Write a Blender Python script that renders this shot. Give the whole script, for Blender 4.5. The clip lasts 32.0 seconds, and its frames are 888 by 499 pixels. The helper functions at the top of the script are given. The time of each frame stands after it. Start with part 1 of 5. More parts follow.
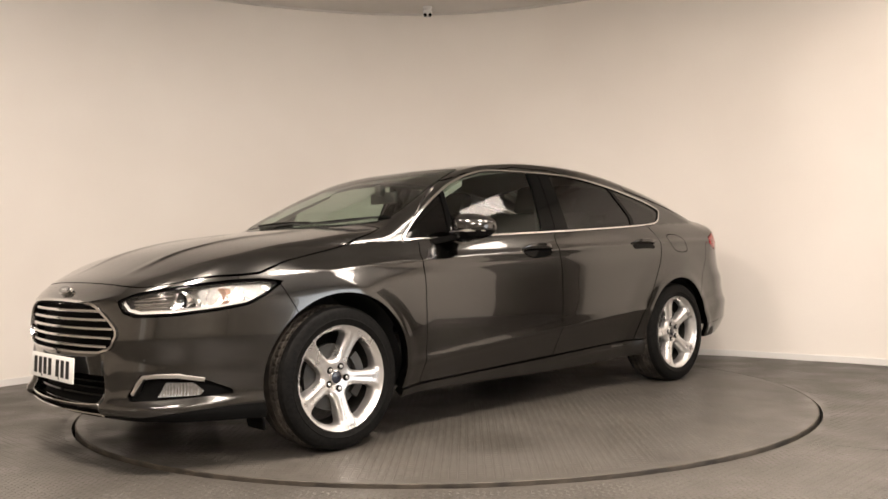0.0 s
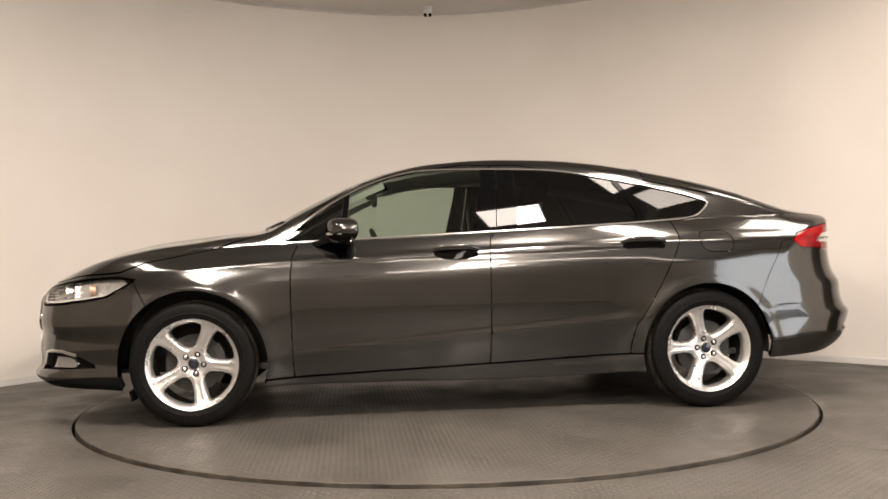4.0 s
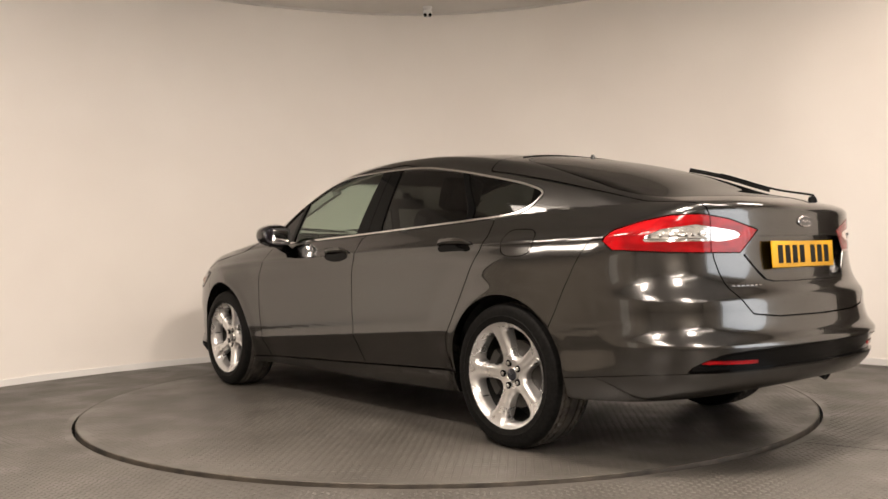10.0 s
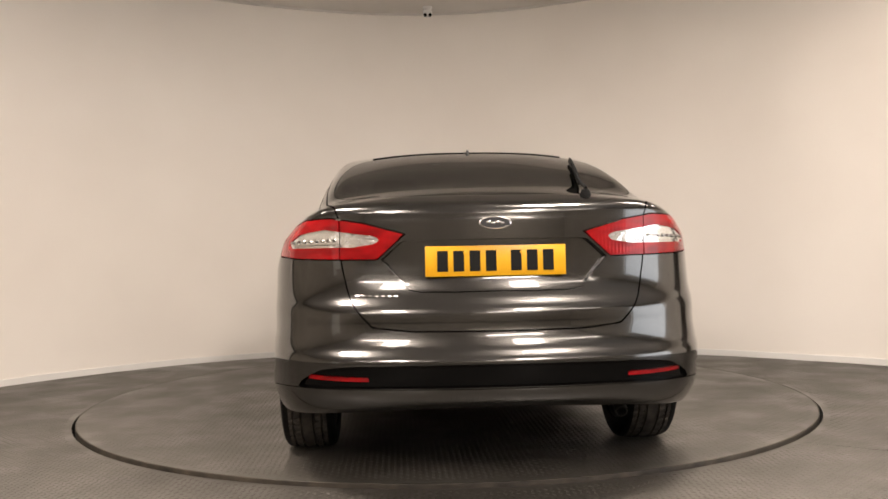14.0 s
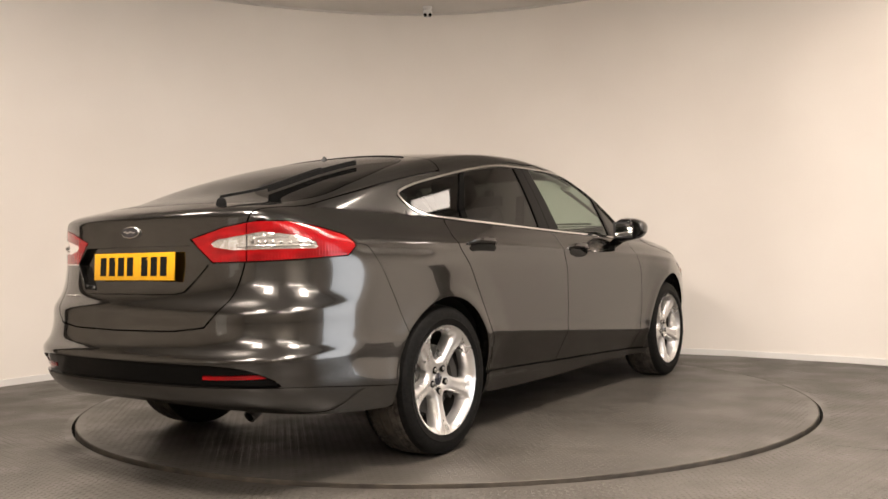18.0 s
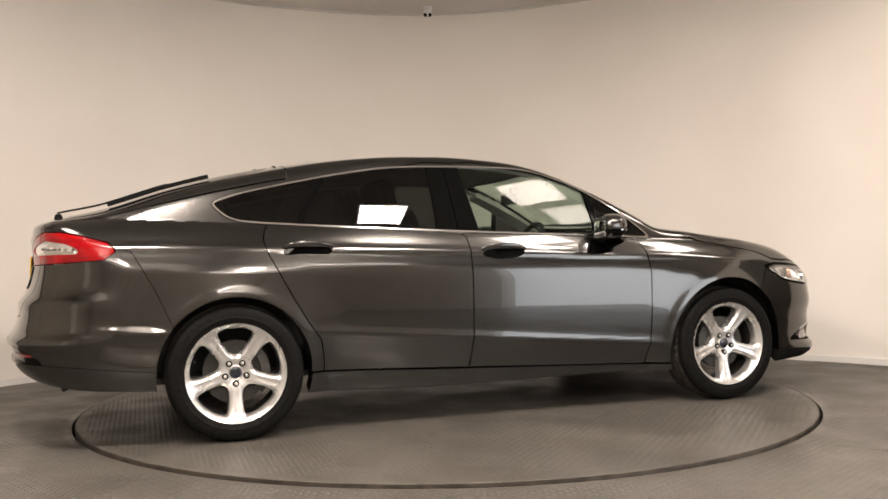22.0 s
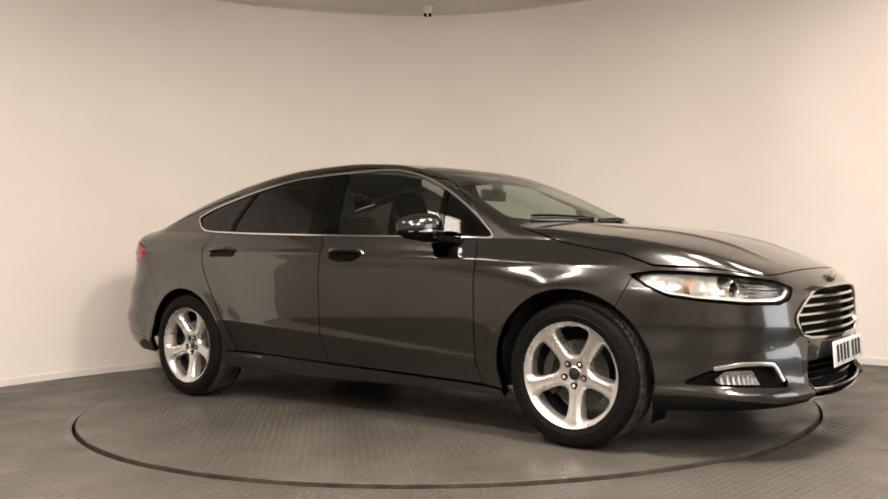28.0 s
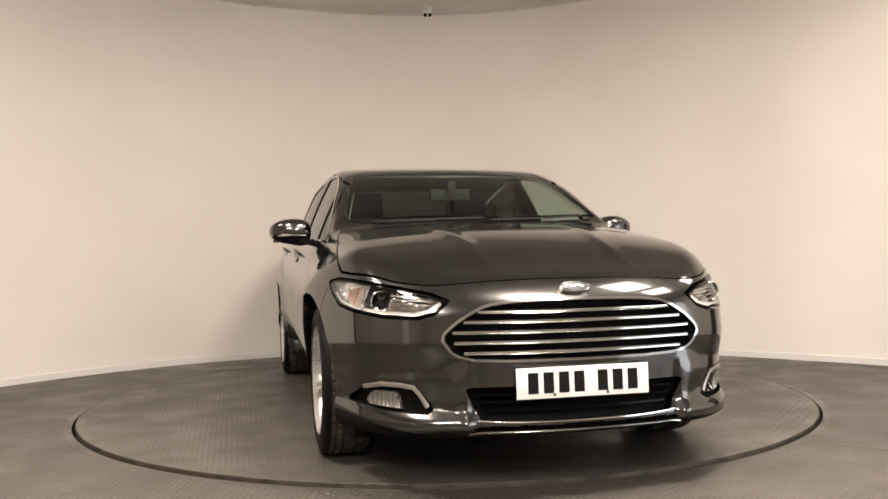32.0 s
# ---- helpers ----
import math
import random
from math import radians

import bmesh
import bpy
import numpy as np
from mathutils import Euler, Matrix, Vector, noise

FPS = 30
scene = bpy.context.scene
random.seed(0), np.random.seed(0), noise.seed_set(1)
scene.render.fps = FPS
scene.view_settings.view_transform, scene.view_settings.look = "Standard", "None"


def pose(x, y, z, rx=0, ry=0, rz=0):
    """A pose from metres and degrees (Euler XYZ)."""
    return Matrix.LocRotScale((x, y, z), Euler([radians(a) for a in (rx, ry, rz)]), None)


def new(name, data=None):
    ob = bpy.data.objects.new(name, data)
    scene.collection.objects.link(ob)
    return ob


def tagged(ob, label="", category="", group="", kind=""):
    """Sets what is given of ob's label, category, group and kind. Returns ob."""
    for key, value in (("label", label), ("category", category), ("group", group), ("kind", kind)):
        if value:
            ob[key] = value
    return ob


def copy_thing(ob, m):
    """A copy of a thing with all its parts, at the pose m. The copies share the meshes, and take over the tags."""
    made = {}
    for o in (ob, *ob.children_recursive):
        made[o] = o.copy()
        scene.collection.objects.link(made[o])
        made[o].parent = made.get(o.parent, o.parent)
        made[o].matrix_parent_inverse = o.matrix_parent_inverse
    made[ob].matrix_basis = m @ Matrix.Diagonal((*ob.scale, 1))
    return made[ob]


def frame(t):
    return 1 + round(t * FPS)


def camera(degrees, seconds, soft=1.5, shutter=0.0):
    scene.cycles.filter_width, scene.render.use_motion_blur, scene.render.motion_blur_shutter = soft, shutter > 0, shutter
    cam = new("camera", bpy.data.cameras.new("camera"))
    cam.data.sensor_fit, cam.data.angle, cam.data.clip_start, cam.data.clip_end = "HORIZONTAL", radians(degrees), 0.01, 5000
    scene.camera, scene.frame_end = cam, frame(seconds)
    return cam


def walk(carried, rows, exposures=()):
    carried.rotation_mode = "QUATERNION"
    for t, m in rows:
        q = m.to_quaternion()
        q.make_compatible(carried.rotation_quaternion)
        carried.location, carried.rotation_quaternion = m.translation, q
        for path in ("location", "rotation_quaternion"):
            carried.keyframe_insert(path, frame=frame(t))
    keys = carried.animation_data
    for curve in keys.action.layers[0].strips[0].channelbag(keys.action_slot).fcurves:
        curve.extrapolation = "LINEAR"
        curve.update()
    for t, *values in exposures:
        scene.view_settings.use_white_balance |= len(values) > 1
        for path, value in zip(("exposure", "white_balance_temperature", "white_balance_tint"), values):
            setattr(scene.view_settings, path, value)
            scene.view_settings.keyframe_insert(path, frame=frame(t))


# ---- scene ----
# The camera stands still on a tripod; the car turns on a turntable before it.
EYE = (0.0, 0.0, 0.8935)
TABLE = (0.0, 5.596, 0.0)      # the turntable's axis
cam = camera(54.0, 32.0, soft=1.6)
still = Matrix.Translation(EYE) @ pose(0, 0, 0, 90.331, 0, 0) @ pose(0, 0, 0, 0, 0, -1.106)
# the camera's automatic exposure drifts by about a tenth of a stop
EXPOSURES = [(0.0, 1.24), (2.0, 1.19), (6.0, 1.16), (9.0, 1.16), (12.0, 1.17), (14.0, 1.06), (16.5, 1.17), (20.0, 1.22), (21.0, 1.17), (23.0, 1.11), (24.0, 1.11), (28.0, 1.20), (32.0, 1.16)]
walk(cam, [(0.0, still), (32.0, still)], EXPOSURES)

# ---- light: white panels on the studio's ceiling, and a faint grey world beyond the walls ----
world = bpy.data.worlds.new("studio_surround")
scene.world = world
world.use_nodes = True
world.node_tree.nodes["Background"].inputs["Color"].default_value = (0.9, 0.8, 0.7, 1)
world.node_tree.nodes["Background"].inputs["Strength"].default_value = 0.02
WARM = (1.0, 0.868, 0.758)
CEILING = 3.2
# the ceiling panels: place, length, width, and how far each is turned up. A ring of short ones hangs over the
# turntable's edge, each along the ring; longer ones behind the camera are unseen fill added to light the room, some
# hung tilted towards the car.
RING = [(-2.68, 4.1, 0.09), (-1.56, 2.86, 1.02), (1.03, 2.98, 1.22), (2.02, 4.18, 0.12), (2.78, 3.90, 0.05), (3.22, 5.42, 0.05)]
ROOM_FILL = [(-1.35, 0.0, 0.60, 0.36, 42), (1.40, 0.0, 0.60, 0.40, 42), (3.0, -1.1, 2.1, 0.16, 0), (1.9, -3.3, 2.1, 0.7, 0), (-2.5, -1.8, 2.1, 0.8, 0)]
PANELS = [(x, y, 0.60, 0.60, p, math.atan2(x, TABLE[1] - y), 0) for x, y, p in RING] + [(x, y, long, 0.95 if tilt else 0.30, p, 0.0, tilt) for x, y, long, p, tilt in ROOM_FILL]
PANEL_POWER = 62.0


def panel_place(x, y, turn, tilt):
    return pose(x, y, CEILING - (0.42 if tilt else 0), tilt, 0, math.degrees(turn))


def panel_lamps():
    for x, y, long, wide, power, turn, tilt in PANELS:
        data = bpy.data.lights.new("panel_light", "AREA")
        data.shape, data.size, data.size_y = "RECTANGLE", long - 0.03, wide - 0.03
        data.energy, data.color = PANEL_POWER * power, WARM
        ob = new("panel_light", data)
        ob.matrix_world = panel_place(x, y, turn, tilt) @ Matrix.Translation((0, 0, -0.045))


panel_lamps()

# ---- materials ----
def material(name, color, rough=0.5, metal=0.0, **extra):
    m = bpy.data.materials.new(name)
    m.use_nodes = True
    b = m.node_tree.nodes["Principled BSDF"]
    b.inputs["Base Color"].default_value = (*color, 1)
    b.inputs["Roughness"].default_value = rough
    b.inputs["Metallic"].default_value = metal
    for key, value in extra.items():
        b.inputs[key.replace("_", " ")].default_value = value
    return m


def grain(m, scale, low, high, socket="Base Color", detail=4.0, space="Object", stretch=(1, 1, 1), bump=0.0, spread=(0.35, 0.65)):
    """Noise at one scale, between two values, into a socket of the surface; and a bump from the same noise."""
    t = m.node_tree
    b = t.nodes["Principled BSDF"]
    c, mp, n = t.nodes.new("ShaderNodeTexCoord"), t.nodes.new("ShaderNodeMapping"), t.nodes.new("ShaderNodeTexNoise")
    mp.inputs["Scale"].default_value = stretch
    n.inputs["Scale"].default_value, n.inputs["Detail"].default_value = scale, detail
    t.links.new(c.outputs[space], mp.inputs["Vector"])
    t.links.new(mp.outputs["Vector"], n.inputs["Vector"])
    if low is not None:
        r = t.nodes.new("ShaderNodeValToRGB")
        as_rgb = lambda v: (*v, 1) if isinstance(v, tuple) else (v, v, v, 1)
        r.color_ramp.elements[0].position, r.color_ramp.elements[1].position = spread
        r.color_ramp.elements[0].color, r.color_ramp.elements[1].color = as_rgb(low), as_rgb(high)
        t.links.new(n.outputs["Fac"], r.inputs["Fac"])
        t.links.new(r.outputs["Color"], b.inputs[socket])
    if bump:
        k = t.nodes.new("ShaderNodeBump")
        k.inputs["Strength"].default_value, k.inputs["Distance"].default_value = 1.0, bump
        t.links.new(n.outputs["Fac"], k.inputs["Height"])
        t.links.new(k.outputs["Normal"], b.inputs["Normal"])
    return m


paint = material("grey_metallic_paint", (0.11, 0.105, 0.098), 0.21, 1.0, Coat_Weight=1.0, Coat_Roughness=0.02, Coat_IOR=1.6)
paint.node_tree.nodes["Principled BSDF"].inputs["Specular Tint"].default_value = (0.35, 0.34, 0.33, 1)
grain(paint, 900, (0.047, 0.046, 0.0445), (0.087, 0.085, 0.082), detail=1.0)
black_gloss = material("black_gloss", (0.0025, 0.0025, 0.0025), 0.02, 0, Specular_IOR_Level=0.07)
black_trim = grain(material("black_plastic", (0.015, 0.015, 0.015), 0.55), 400, None, None, bump=0.0004)
dark_chrome = material("dark_chrome", (0.40, 0.39, 0.38), 0.10, 1.0)
grille_chrome = material("bright_grille_chrome", (0.60, 0.59, 0.58), 0.10, 1.0)
# near black without shine; shade in gaps and deep recesses is put into it
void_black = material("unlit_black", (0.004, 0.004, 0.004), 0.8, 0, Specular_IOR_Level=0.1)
piano_black = material("piano_black", (0.003, 0.003, 0.003), 0.05, 0, Specular_IOR_Level=0.12)
chrome = material("chrome", (0.78, 0.77, 0.75), 0.12, 1.0)
satin = material("satin_silver", (0.62, 0.61, 0.59), 0.3, 1.0)
alloy = grain(material("silver_alloy", (0.67, 0.66, 0.65), 0.30, 0.88, Coat_Weight=0.3), 12, 0.26, 0.34, "Roughness")
lamp_dark = grain(material("smoked_lamp_chrome", (0.48, 0.47, 0.46), 0.14, 0.95), 26, None, None, detail=2.0, bump=0.006)
lamp_silver = material("lamp_reflector", (0.74, 0.74, 0.73), 0.2, 0.82)
ribbed_lens = material("ribbed_clear_lens", (0.78, 0.77, 0.75), 0.15, 0.8, Coat_Weight=1.0)


def ribs(m, scale, turn, depth):
    """Fine moulded ribs across a lens."""
    t = m.node_tree
    c, mp, w, k = (t.nodes.new("ShaderNode" + n) for n in ("TexCoord", "Mapping", "TexWave", "Bump"))
    mp.inputs["Rotation"].default_value = turn
    w.inputs["Scale"].default_value = scale
    k.inputs["Strength"].default_value, k.inputs["Distance"].default_value = 1.0, depth
    t.links.new(c.outputs["Object"], mp.inputs["Vector"])
    t.links.new(mp.outputs["Vector"], w.inputs["Vector"])
    t.links.new(w.outputs["Fac"], k.inputs["Height"])
    t.links.new(k.outputs["Normal"], t.nodes["Principled BSDF"].inputs["Normal"])


grain(lamp_silver, 16, None, None, detail=1.0, bump=0.010)
grain(ribbed_lens, 22, None, None, detail=1.0, bump=0.005, stretch=(1, 1, 2.5))

fog_lens = material("ribbed_fog_lens", (0.34, 0.33, 0.32), 0.2, 0.85, Coat_Weight=1.0)
ribs(fog_lens, 34, (0, 0, radians(80)), 0.004)
rubber = grain(material("tyre_rubber", (0.009, 0.009, 0.0085), 0.55, 0, Specular_IOR_Level=0.07), 60, (0.0035, 0.0035, 0.0033), (0.008, 0.0077, 0.0074), bump=0.0004)
dusty_rubber = grain(material("dusty_tyre_tread", (0.05, 0.045, 0.04), 0.8, 0, Specular_IOR_Level=0.1), 14, (0.032, 0.029, 0.026), (0.075, 0.066, 0.057), detail=5, bump=0.0005)
wall_white = grain(material("warm_white_paint", (0.8, 0.76, 0.71), 0.75), 0.7, (0.78, 0.735, 0.685), (0.83, 0.79, 0.74), detail=3)
ceiling_paint = grain(material("grey_ceiling_paint", (0.5, 0.48, 0.45), 0.8), 2.0, (0.62, 0.595, 0.565), (0.69, 0.665, 0.635))
plate_yellow = material("yellow_plate", (0.66, 0.34, 0.006), 0.3)
plate_white = material("white_plate", (0.82, 0.82, 0.8), 0.35)
ink = material("black_ink", (0.006, 0.006, 0.006), 0.5, 0, Specular_IOR_Level=0.15)
red_lens = material("red_lens", (0.22, 0.002, 0.004), 0.12, 0.0, Coat_Weight=0.3, Coat_Roughness=0.02, Specular_IOR_Level=0.25)
grain(red_lens, 9, (0.17, 0.0015, 0.003), (0.29, 0.003, 0.005), detail=1.0, stretch=(1, 1, 3))
ribs(red_lens, 26, (0, 0, radians(40)), 0.0005)
white_lens = material("white_lens", (0.75, 0.74, 0.72), 0.12, 0.3, Coat_Weight=1.0)
iron = grain(material("brake_iron", (0.045, 0.043, 0.04), 0.5, 0.7), 40, 0.3, 0.55, "Roughness")
dark_cloth = grain(material("dark_cloth", (0.045, 0.044, 0.043), 0.9), 250, (0.034, 0.033, 0.032), (0.062, 0.060, 0.058), bump=0.0008)
grey_liner = material("pale_headlining", (0.42, 0.40, 0.37), 0.9)
badge_blue = material("dark_blue_enamel", (0.003, 0.005, 0.013), 0.25, 0, Coat_Weight=1.0)
amber = material("amber_lens", (0.46, 0.29, 0.215), 0.25, 0.5, Coat_Weight=1.0)
mirror_glass = material("mirror_silver", (0.85, 0.86, 0.86), 0.02, 1.0)
white_plastic = material("white_plastic", (0.75, 0.74, 0.72), 0.35)


def glass_material(name, tint, rough=0.0):
    """Thin car glass: a tinted see-through sheet with a sharp reflection."""
    m = bpy.data.materials.new(name)
    m.use_nodes = True
    t = m.node_tree
    t.nodes.remove(t.nodes["Principled BSDF"])
    out = t.nodes["Material Output"]
    see, shine = t.nodes.new("ShaderNodeBsdfTransparent"), t.nodes.new("ShaderNodeBsdfAnisotropic")
    mix, fre = t.nodes.new("ShaderNodeMixShader"), t.nodes.new("ShaderNodeLayerWeight")
    edge, most = t.nodes.new("ShaderNodeMath"), t.nodes.new("ShaderNodeMath")
    edge.operation, edge.inputs[1].default_value = "POWER", 5.0
    most.operation, most.inputs[1].default_value, most.inputs[2].default_value = "MULTIPLY_ADD", 0.92, 0.043
    see.inputs["Color"].default_value = (*tint, 1)
    shine.inputs["Roughness"].default_value = rough
    fre.inputs["Blend"].default_value = 0.5
    t.links.new(fre.outputs["Facing"], edge.inputs[0])
    t.links.new(edge.outputs[0], most.inputs[0])
    t.links.new(most.outputs[0], mix.inputs["Fac"])
    t.links.new(see.outputs["BSDF"], mix.inputs[1])
    t.links.new(shine.outputs["BSDF"], mix.inputs[2])
    t.links.new(mix.outputs["Shader"], out.inputs["Surface"])
    return m


clear_glass = glass_material("clear_green_glass", (0.62, 0.70, 0.64))
privacy_glass = glass_material("dark_privacy_glass", (0.055, 0.054, 0.053))
lamp_glass = glass_material("clear_lamp_cover", (0.95, 0.95, 0.95))


# studio floor: worn grey tread plate, dusty in patches; the tread itself is modelled
tread = grain(material("grey_tread_plate", (0.13, 0.12, 0.112), 0.5), 1.3, (0.058, 0.0525, 0.0455), (0.082, 0.0745, 0.065), detail=6)
grain(tread, 3.0, 0.30, 0.52, "Roughness", detail=5)
worn_rim = grain(material("worn_brown_rubber", (0.05, 0.042, 0.034), 0.6), 9, (0.022, 0.018, 0.014), (0.075, 0.062, 0.047), detail=5, bump=0.002)
back_paint = grain(material("olive_beige_paint", (0.40, 0.37, 0.32), 0.7), 1.5, (0.34, 0.315, 0.275), (0.44, 0.405, 0.355))
dark_room = grain(material("dark_studio_paint", (0.10, 0.085, 0.07), 0.7), 1.5, (0.32, 0.285, 0.24), (0.40, 0.36, 0.305))

dark_door = grain(material("dark_stained_door", (0.05, 0.042, 0.036), 0.5), 3, (0.035, 0.029, 0.025), (0.065, 0.055, 0.046), stretch=(6, 6, 0.6))
daylight = bpy.data.materials.new("daylight_beyond")
daylight.use_nodes = True
daylight.node_tree.nodes["Principled BSDF"].inputs["Emission Color"].default_value = (0.92, 0.95, 1.0, 1)
daylight.node_tree.nodes["Principled BSDF"].inputs["Emission Strength"].default_value = 1.45

# ---- helpers for meshes ----
def from_arrays(name, verts, faces, mat, parent=None, label="", smooth=False, normals=None):
    me = bpy.data.meshes.new(name)
    me.from_pydata([tuple(map(float, v)) for v in verts], [], [tuple(map(int, f)) for f in faces])
    me.materials.append(mat)
    if smooth:
        me.shade_smooth()
    if normals is not None:
        me.normals_split_custom_set([tuple(map(float, n)) for n in normals])
    ob = new(name, me)
    if parent is not None:
        ob.parent = parent
    if label:
        tagged(ob, label)
    return ob


def part(name, bm, mat, parent=None, label="", smooth=30):
    """Links a bmesh as one mesh object under a thing or a part."""
    me = bpy.data.meshes.new(name)
    bmesh.ops.recalc_face_normals(bm, faces=bm.faces)
    bm.to_mesh(me)
    bm.free()
    me.materials.append(mat)
    if smooth:
        me.shade_smooth()
        me.set_sharp_from_angle(angle=radians(smooth))
    ob = new(name, me)
    if parent is not None:
        ob.parent = parent
    if label:
        tagged(ob, label)
    return ob


def box(size, at=(0, 0, 0), bevel=0.0, segments=2, bm=None, turn=None):
    bm = bm or bmesh.new()
    m = Matrix.Translation(at) @ (turn or Matrix()) @ Matrix.Diagonal((*size, 1))
    made = bmesh.ops.create_cube(bm, size=1, matrix=m)["verts"]
    if bevel:
        edges = list({e for v in made for e in v.link_edges})
        bmesh.ops.bevel(bm, geom=edges, offset=bevel, segments=segments, affect="EDGES", profile=0.6)
    return bm


def lathe(profile, steps=48, axis="z", bm=None, at=(0, 0, 0)):
    """Turns (radius, height) pairs round an axis."""
    bm = bm or bmesh.new()
    rings = []
    for r, h in profile:
        ring = []
        for i in range(steps):
            a = 2 * math.pi * i / steps
            p = (r * math.cos(a), r * math.sin(a), h) if axis == "z" else (r * math.cos(a), h, r * math.sin(a))
            ring.append(bm.verts.new(Vector(p) + Vector(at)))
        rings.append(ring)
    for a, b in zip(rings, rings[1:]):
        for i in range(steps):
            j = (i + 1) % steps
            bm.faces.new((a[i], a[j], b[j], b[i]))
    return bm


def cap(bm, ring_index, steps):
    bm.verts.ensure_lookup_table()
    bm.faces.new(bm.verts[ring_index * steps:(ring_index + 1) * steps])
    return bm


def smooth_curve(points, n):
    """A Catmull-Rom curve through the points, sampled n times a span."""
    pts = [Vector(p) for p in points]
    pts = [2 * pts[0] - pts[1]] + pts + [2 * pts[-1] - pts[-2]]
    out = []
    for i in range(1, len(pts) - 2):
        a, b, c, d = pts[i - 1:i + 3]
        for k in range(n):
            t = k / n
            out.append(0.5 * (2 * b + (c - a) * t + (2 * a - 5 * b + 4 * c - d) * t * t + (3 * b - a - 3 * c + d) * t ** 3))
    return out + [pts[-2]]


# ---- the studio ----
WALL_PLAN = [(-3.95, 5.0), (-3.72, 5.55), (-3.27, 6.40), (-2.87, 6.94), (-2.37, 7.46), (-1.92, 7.77), (-1.43, 8.02), (-0.94, 8.21), (-0.41, 8.33), (0.13, 8.335),
             (0.67, 8.24), (1.16, 8.04), (1.80, 7.73), (2.38, 7.43), (2.81, 7.08), (3.35, 6.60), (3.95, 5.8), (4.38, 4.4), (4.55, 3.5), (4.60, 2.9)]
DOORWAY = (-0.1, 2.9, 2.4)      # the open doorway to the yard: where it begins and ends along the right wall, and its height


FLOOR_LEVEL = -0.014      # the floor lies a little below the turntable's top


def room():
    line = smooth_curve([(x, y, 0) for x, y in WALL_PLAN], 8)
    def ribbon(name, z0, z1, inset, thick, mat, label):
        verts, faces = [], []
        for i, p in enumerate(line):
            d = (line[min(i + 1, len(line) - 1)] - line[max(i - 1, 0)]).normalized()
            n = Vector((d.y, -d.x, 0))       # towards the inside
            a, b = p + n * inset, p + n * (inset - thick)
            verts += [(a.x, a.y, z0), (a.x, a.y, z1), (b.x, b.y, z1), (b.x, b.y, z0)]
        for i in range(len(line) - 1):
            for k in range(4):
                faces.append((4 * i + k, 4 * i + (k + 1) % 4, 4 * i + 4 + (k + 1) % 4, 4 * i + 4 + k))
        faces += [(0, 3, 2, 1), tuple(4 * (len(line) - 1) + k for k in range(4))]
        bm = bmesh.new()
        vs = [bm.verts.new(v) for v in verts]
        for f in faces:
            bm.faces.new([vs[i] for i in f])
        return tagged(part(name, bm, mat), label, kind="structure")
    ribbon("wall_curved", -0.04, CEILING + 0.1, 0.0, 0.15, wall_white, "curved warm white painted studio wall")
    ribbon("baseboard", FLOOR_LEVEL - 0.01, 0.036, 0.012, 0.011, white_plastic, "low white strip along the foot of the curved wall")
    ribbon("trim", CEILING - 0.012, CEILING - 0.001, 0.03, 0.029, ceiling_paint, "thin grey edge strip where wall meets ceiling")
    for name, size, at, mat in (("wall_back", (9.6, 0.15, CEILING + 0.04), (0, -4.6, CEILING / 2 - 0.02), back_paint), ("wall_left", (0.15, 9.6, CEILING + 0.04), (-4.68, 0.3, CEILING / 2 - 0.02), dark_room),
                                ("wall_right", (0.15, DOORWAY[0] + 4.52, CEILING + 0.04), (4.70, (DOORWAY[0] - 4.52) / 2, CEILING / 2 - 0.02), back_paint), ("wall_lintel", (0.15, DOORWAY[1] - DOORWAY[0], CEILING - DOORWAY[2]), (4.70, (DOORWAY[0] + DOORWAY[1]) / 2, (CEILING + DOORWAY[2]) / 2), back_paint)):
        tagged(part(name, box(size, at), mat), "plain painted wall of the room behind the camera", kind="structure")
    tagged(part("ceiling", box((10, 13.6, 0.1), (0, 2.1, CEILING + 0.05)), ceiling_paint), "flat grey painted ceiling", kind="structure")
    # the open doorway in the right wall, with daylight on the yard beyond it
    mid, high = (DOORWAY[0] + DOORWAY[1]) / 2, DOORWAY[2]
    frame_bm = bmesh.new()
    for y in (DOORWAY[0] + 0.03, DOORWAY[1] - 0.03):
        box((0.19, 0.06, high), (4.70, y, high / 2 - 0.01), 0.004, bm=frame_bm)
    box((0.19, DOORWAY[1] - DOORWAY[0] - 0.12, 0.06), (4.70, mid, high - 0.03), 0.004, bm=frame_bm)
    tagged(part("door_frame", frame_bm, white_plastic), "white frame of the open doorway", kind="structure")
    tagged(part("backdrop", box((0.02, 6.4, 3.4), (5.70, mid, 1.6)), daylight), "pale daylight outside the doorway", kind="structure")
    tagged(part("ground", box((1.1, 6.4, 0.06), (5.27, mid, -0.045)), tread, smooth=0), "grey ground outside the doorway", kind="structure")
    # an unseen dark door leaf against the curved wall, added for a dark patch in the car's reflections
    leaf = box((0.045, 0.82, 2.04), (4.085, 5.18, 1.015), 0.004, turn=Matrix.Rotation(radians(17), 4, "Z"))
    leaf_ob = tagged(part("door_1", leaf, dark_door), "unseen dark brown door, added beside the curved wall for the car to mirror", kind="structure")
    knob = lathe([(0.001, 0.05), (0.024, 0.045), (0.026, 0.03), (0.012, 0.02), (0.012, 0.0)], 16, at=(0, 0, 0))
    knob.transform(Matrix.Translation((4.155, 4.86, 1.02)) @ Matrix.Rotation(radians(-90), 4, "Y"))
    part("door_handle", knob, satin, leaf_ob, "satin door knob")
    # an unseen white panelled door in the left wall, added for a bright column in the car's reflections
    white_door = bmesh.new()
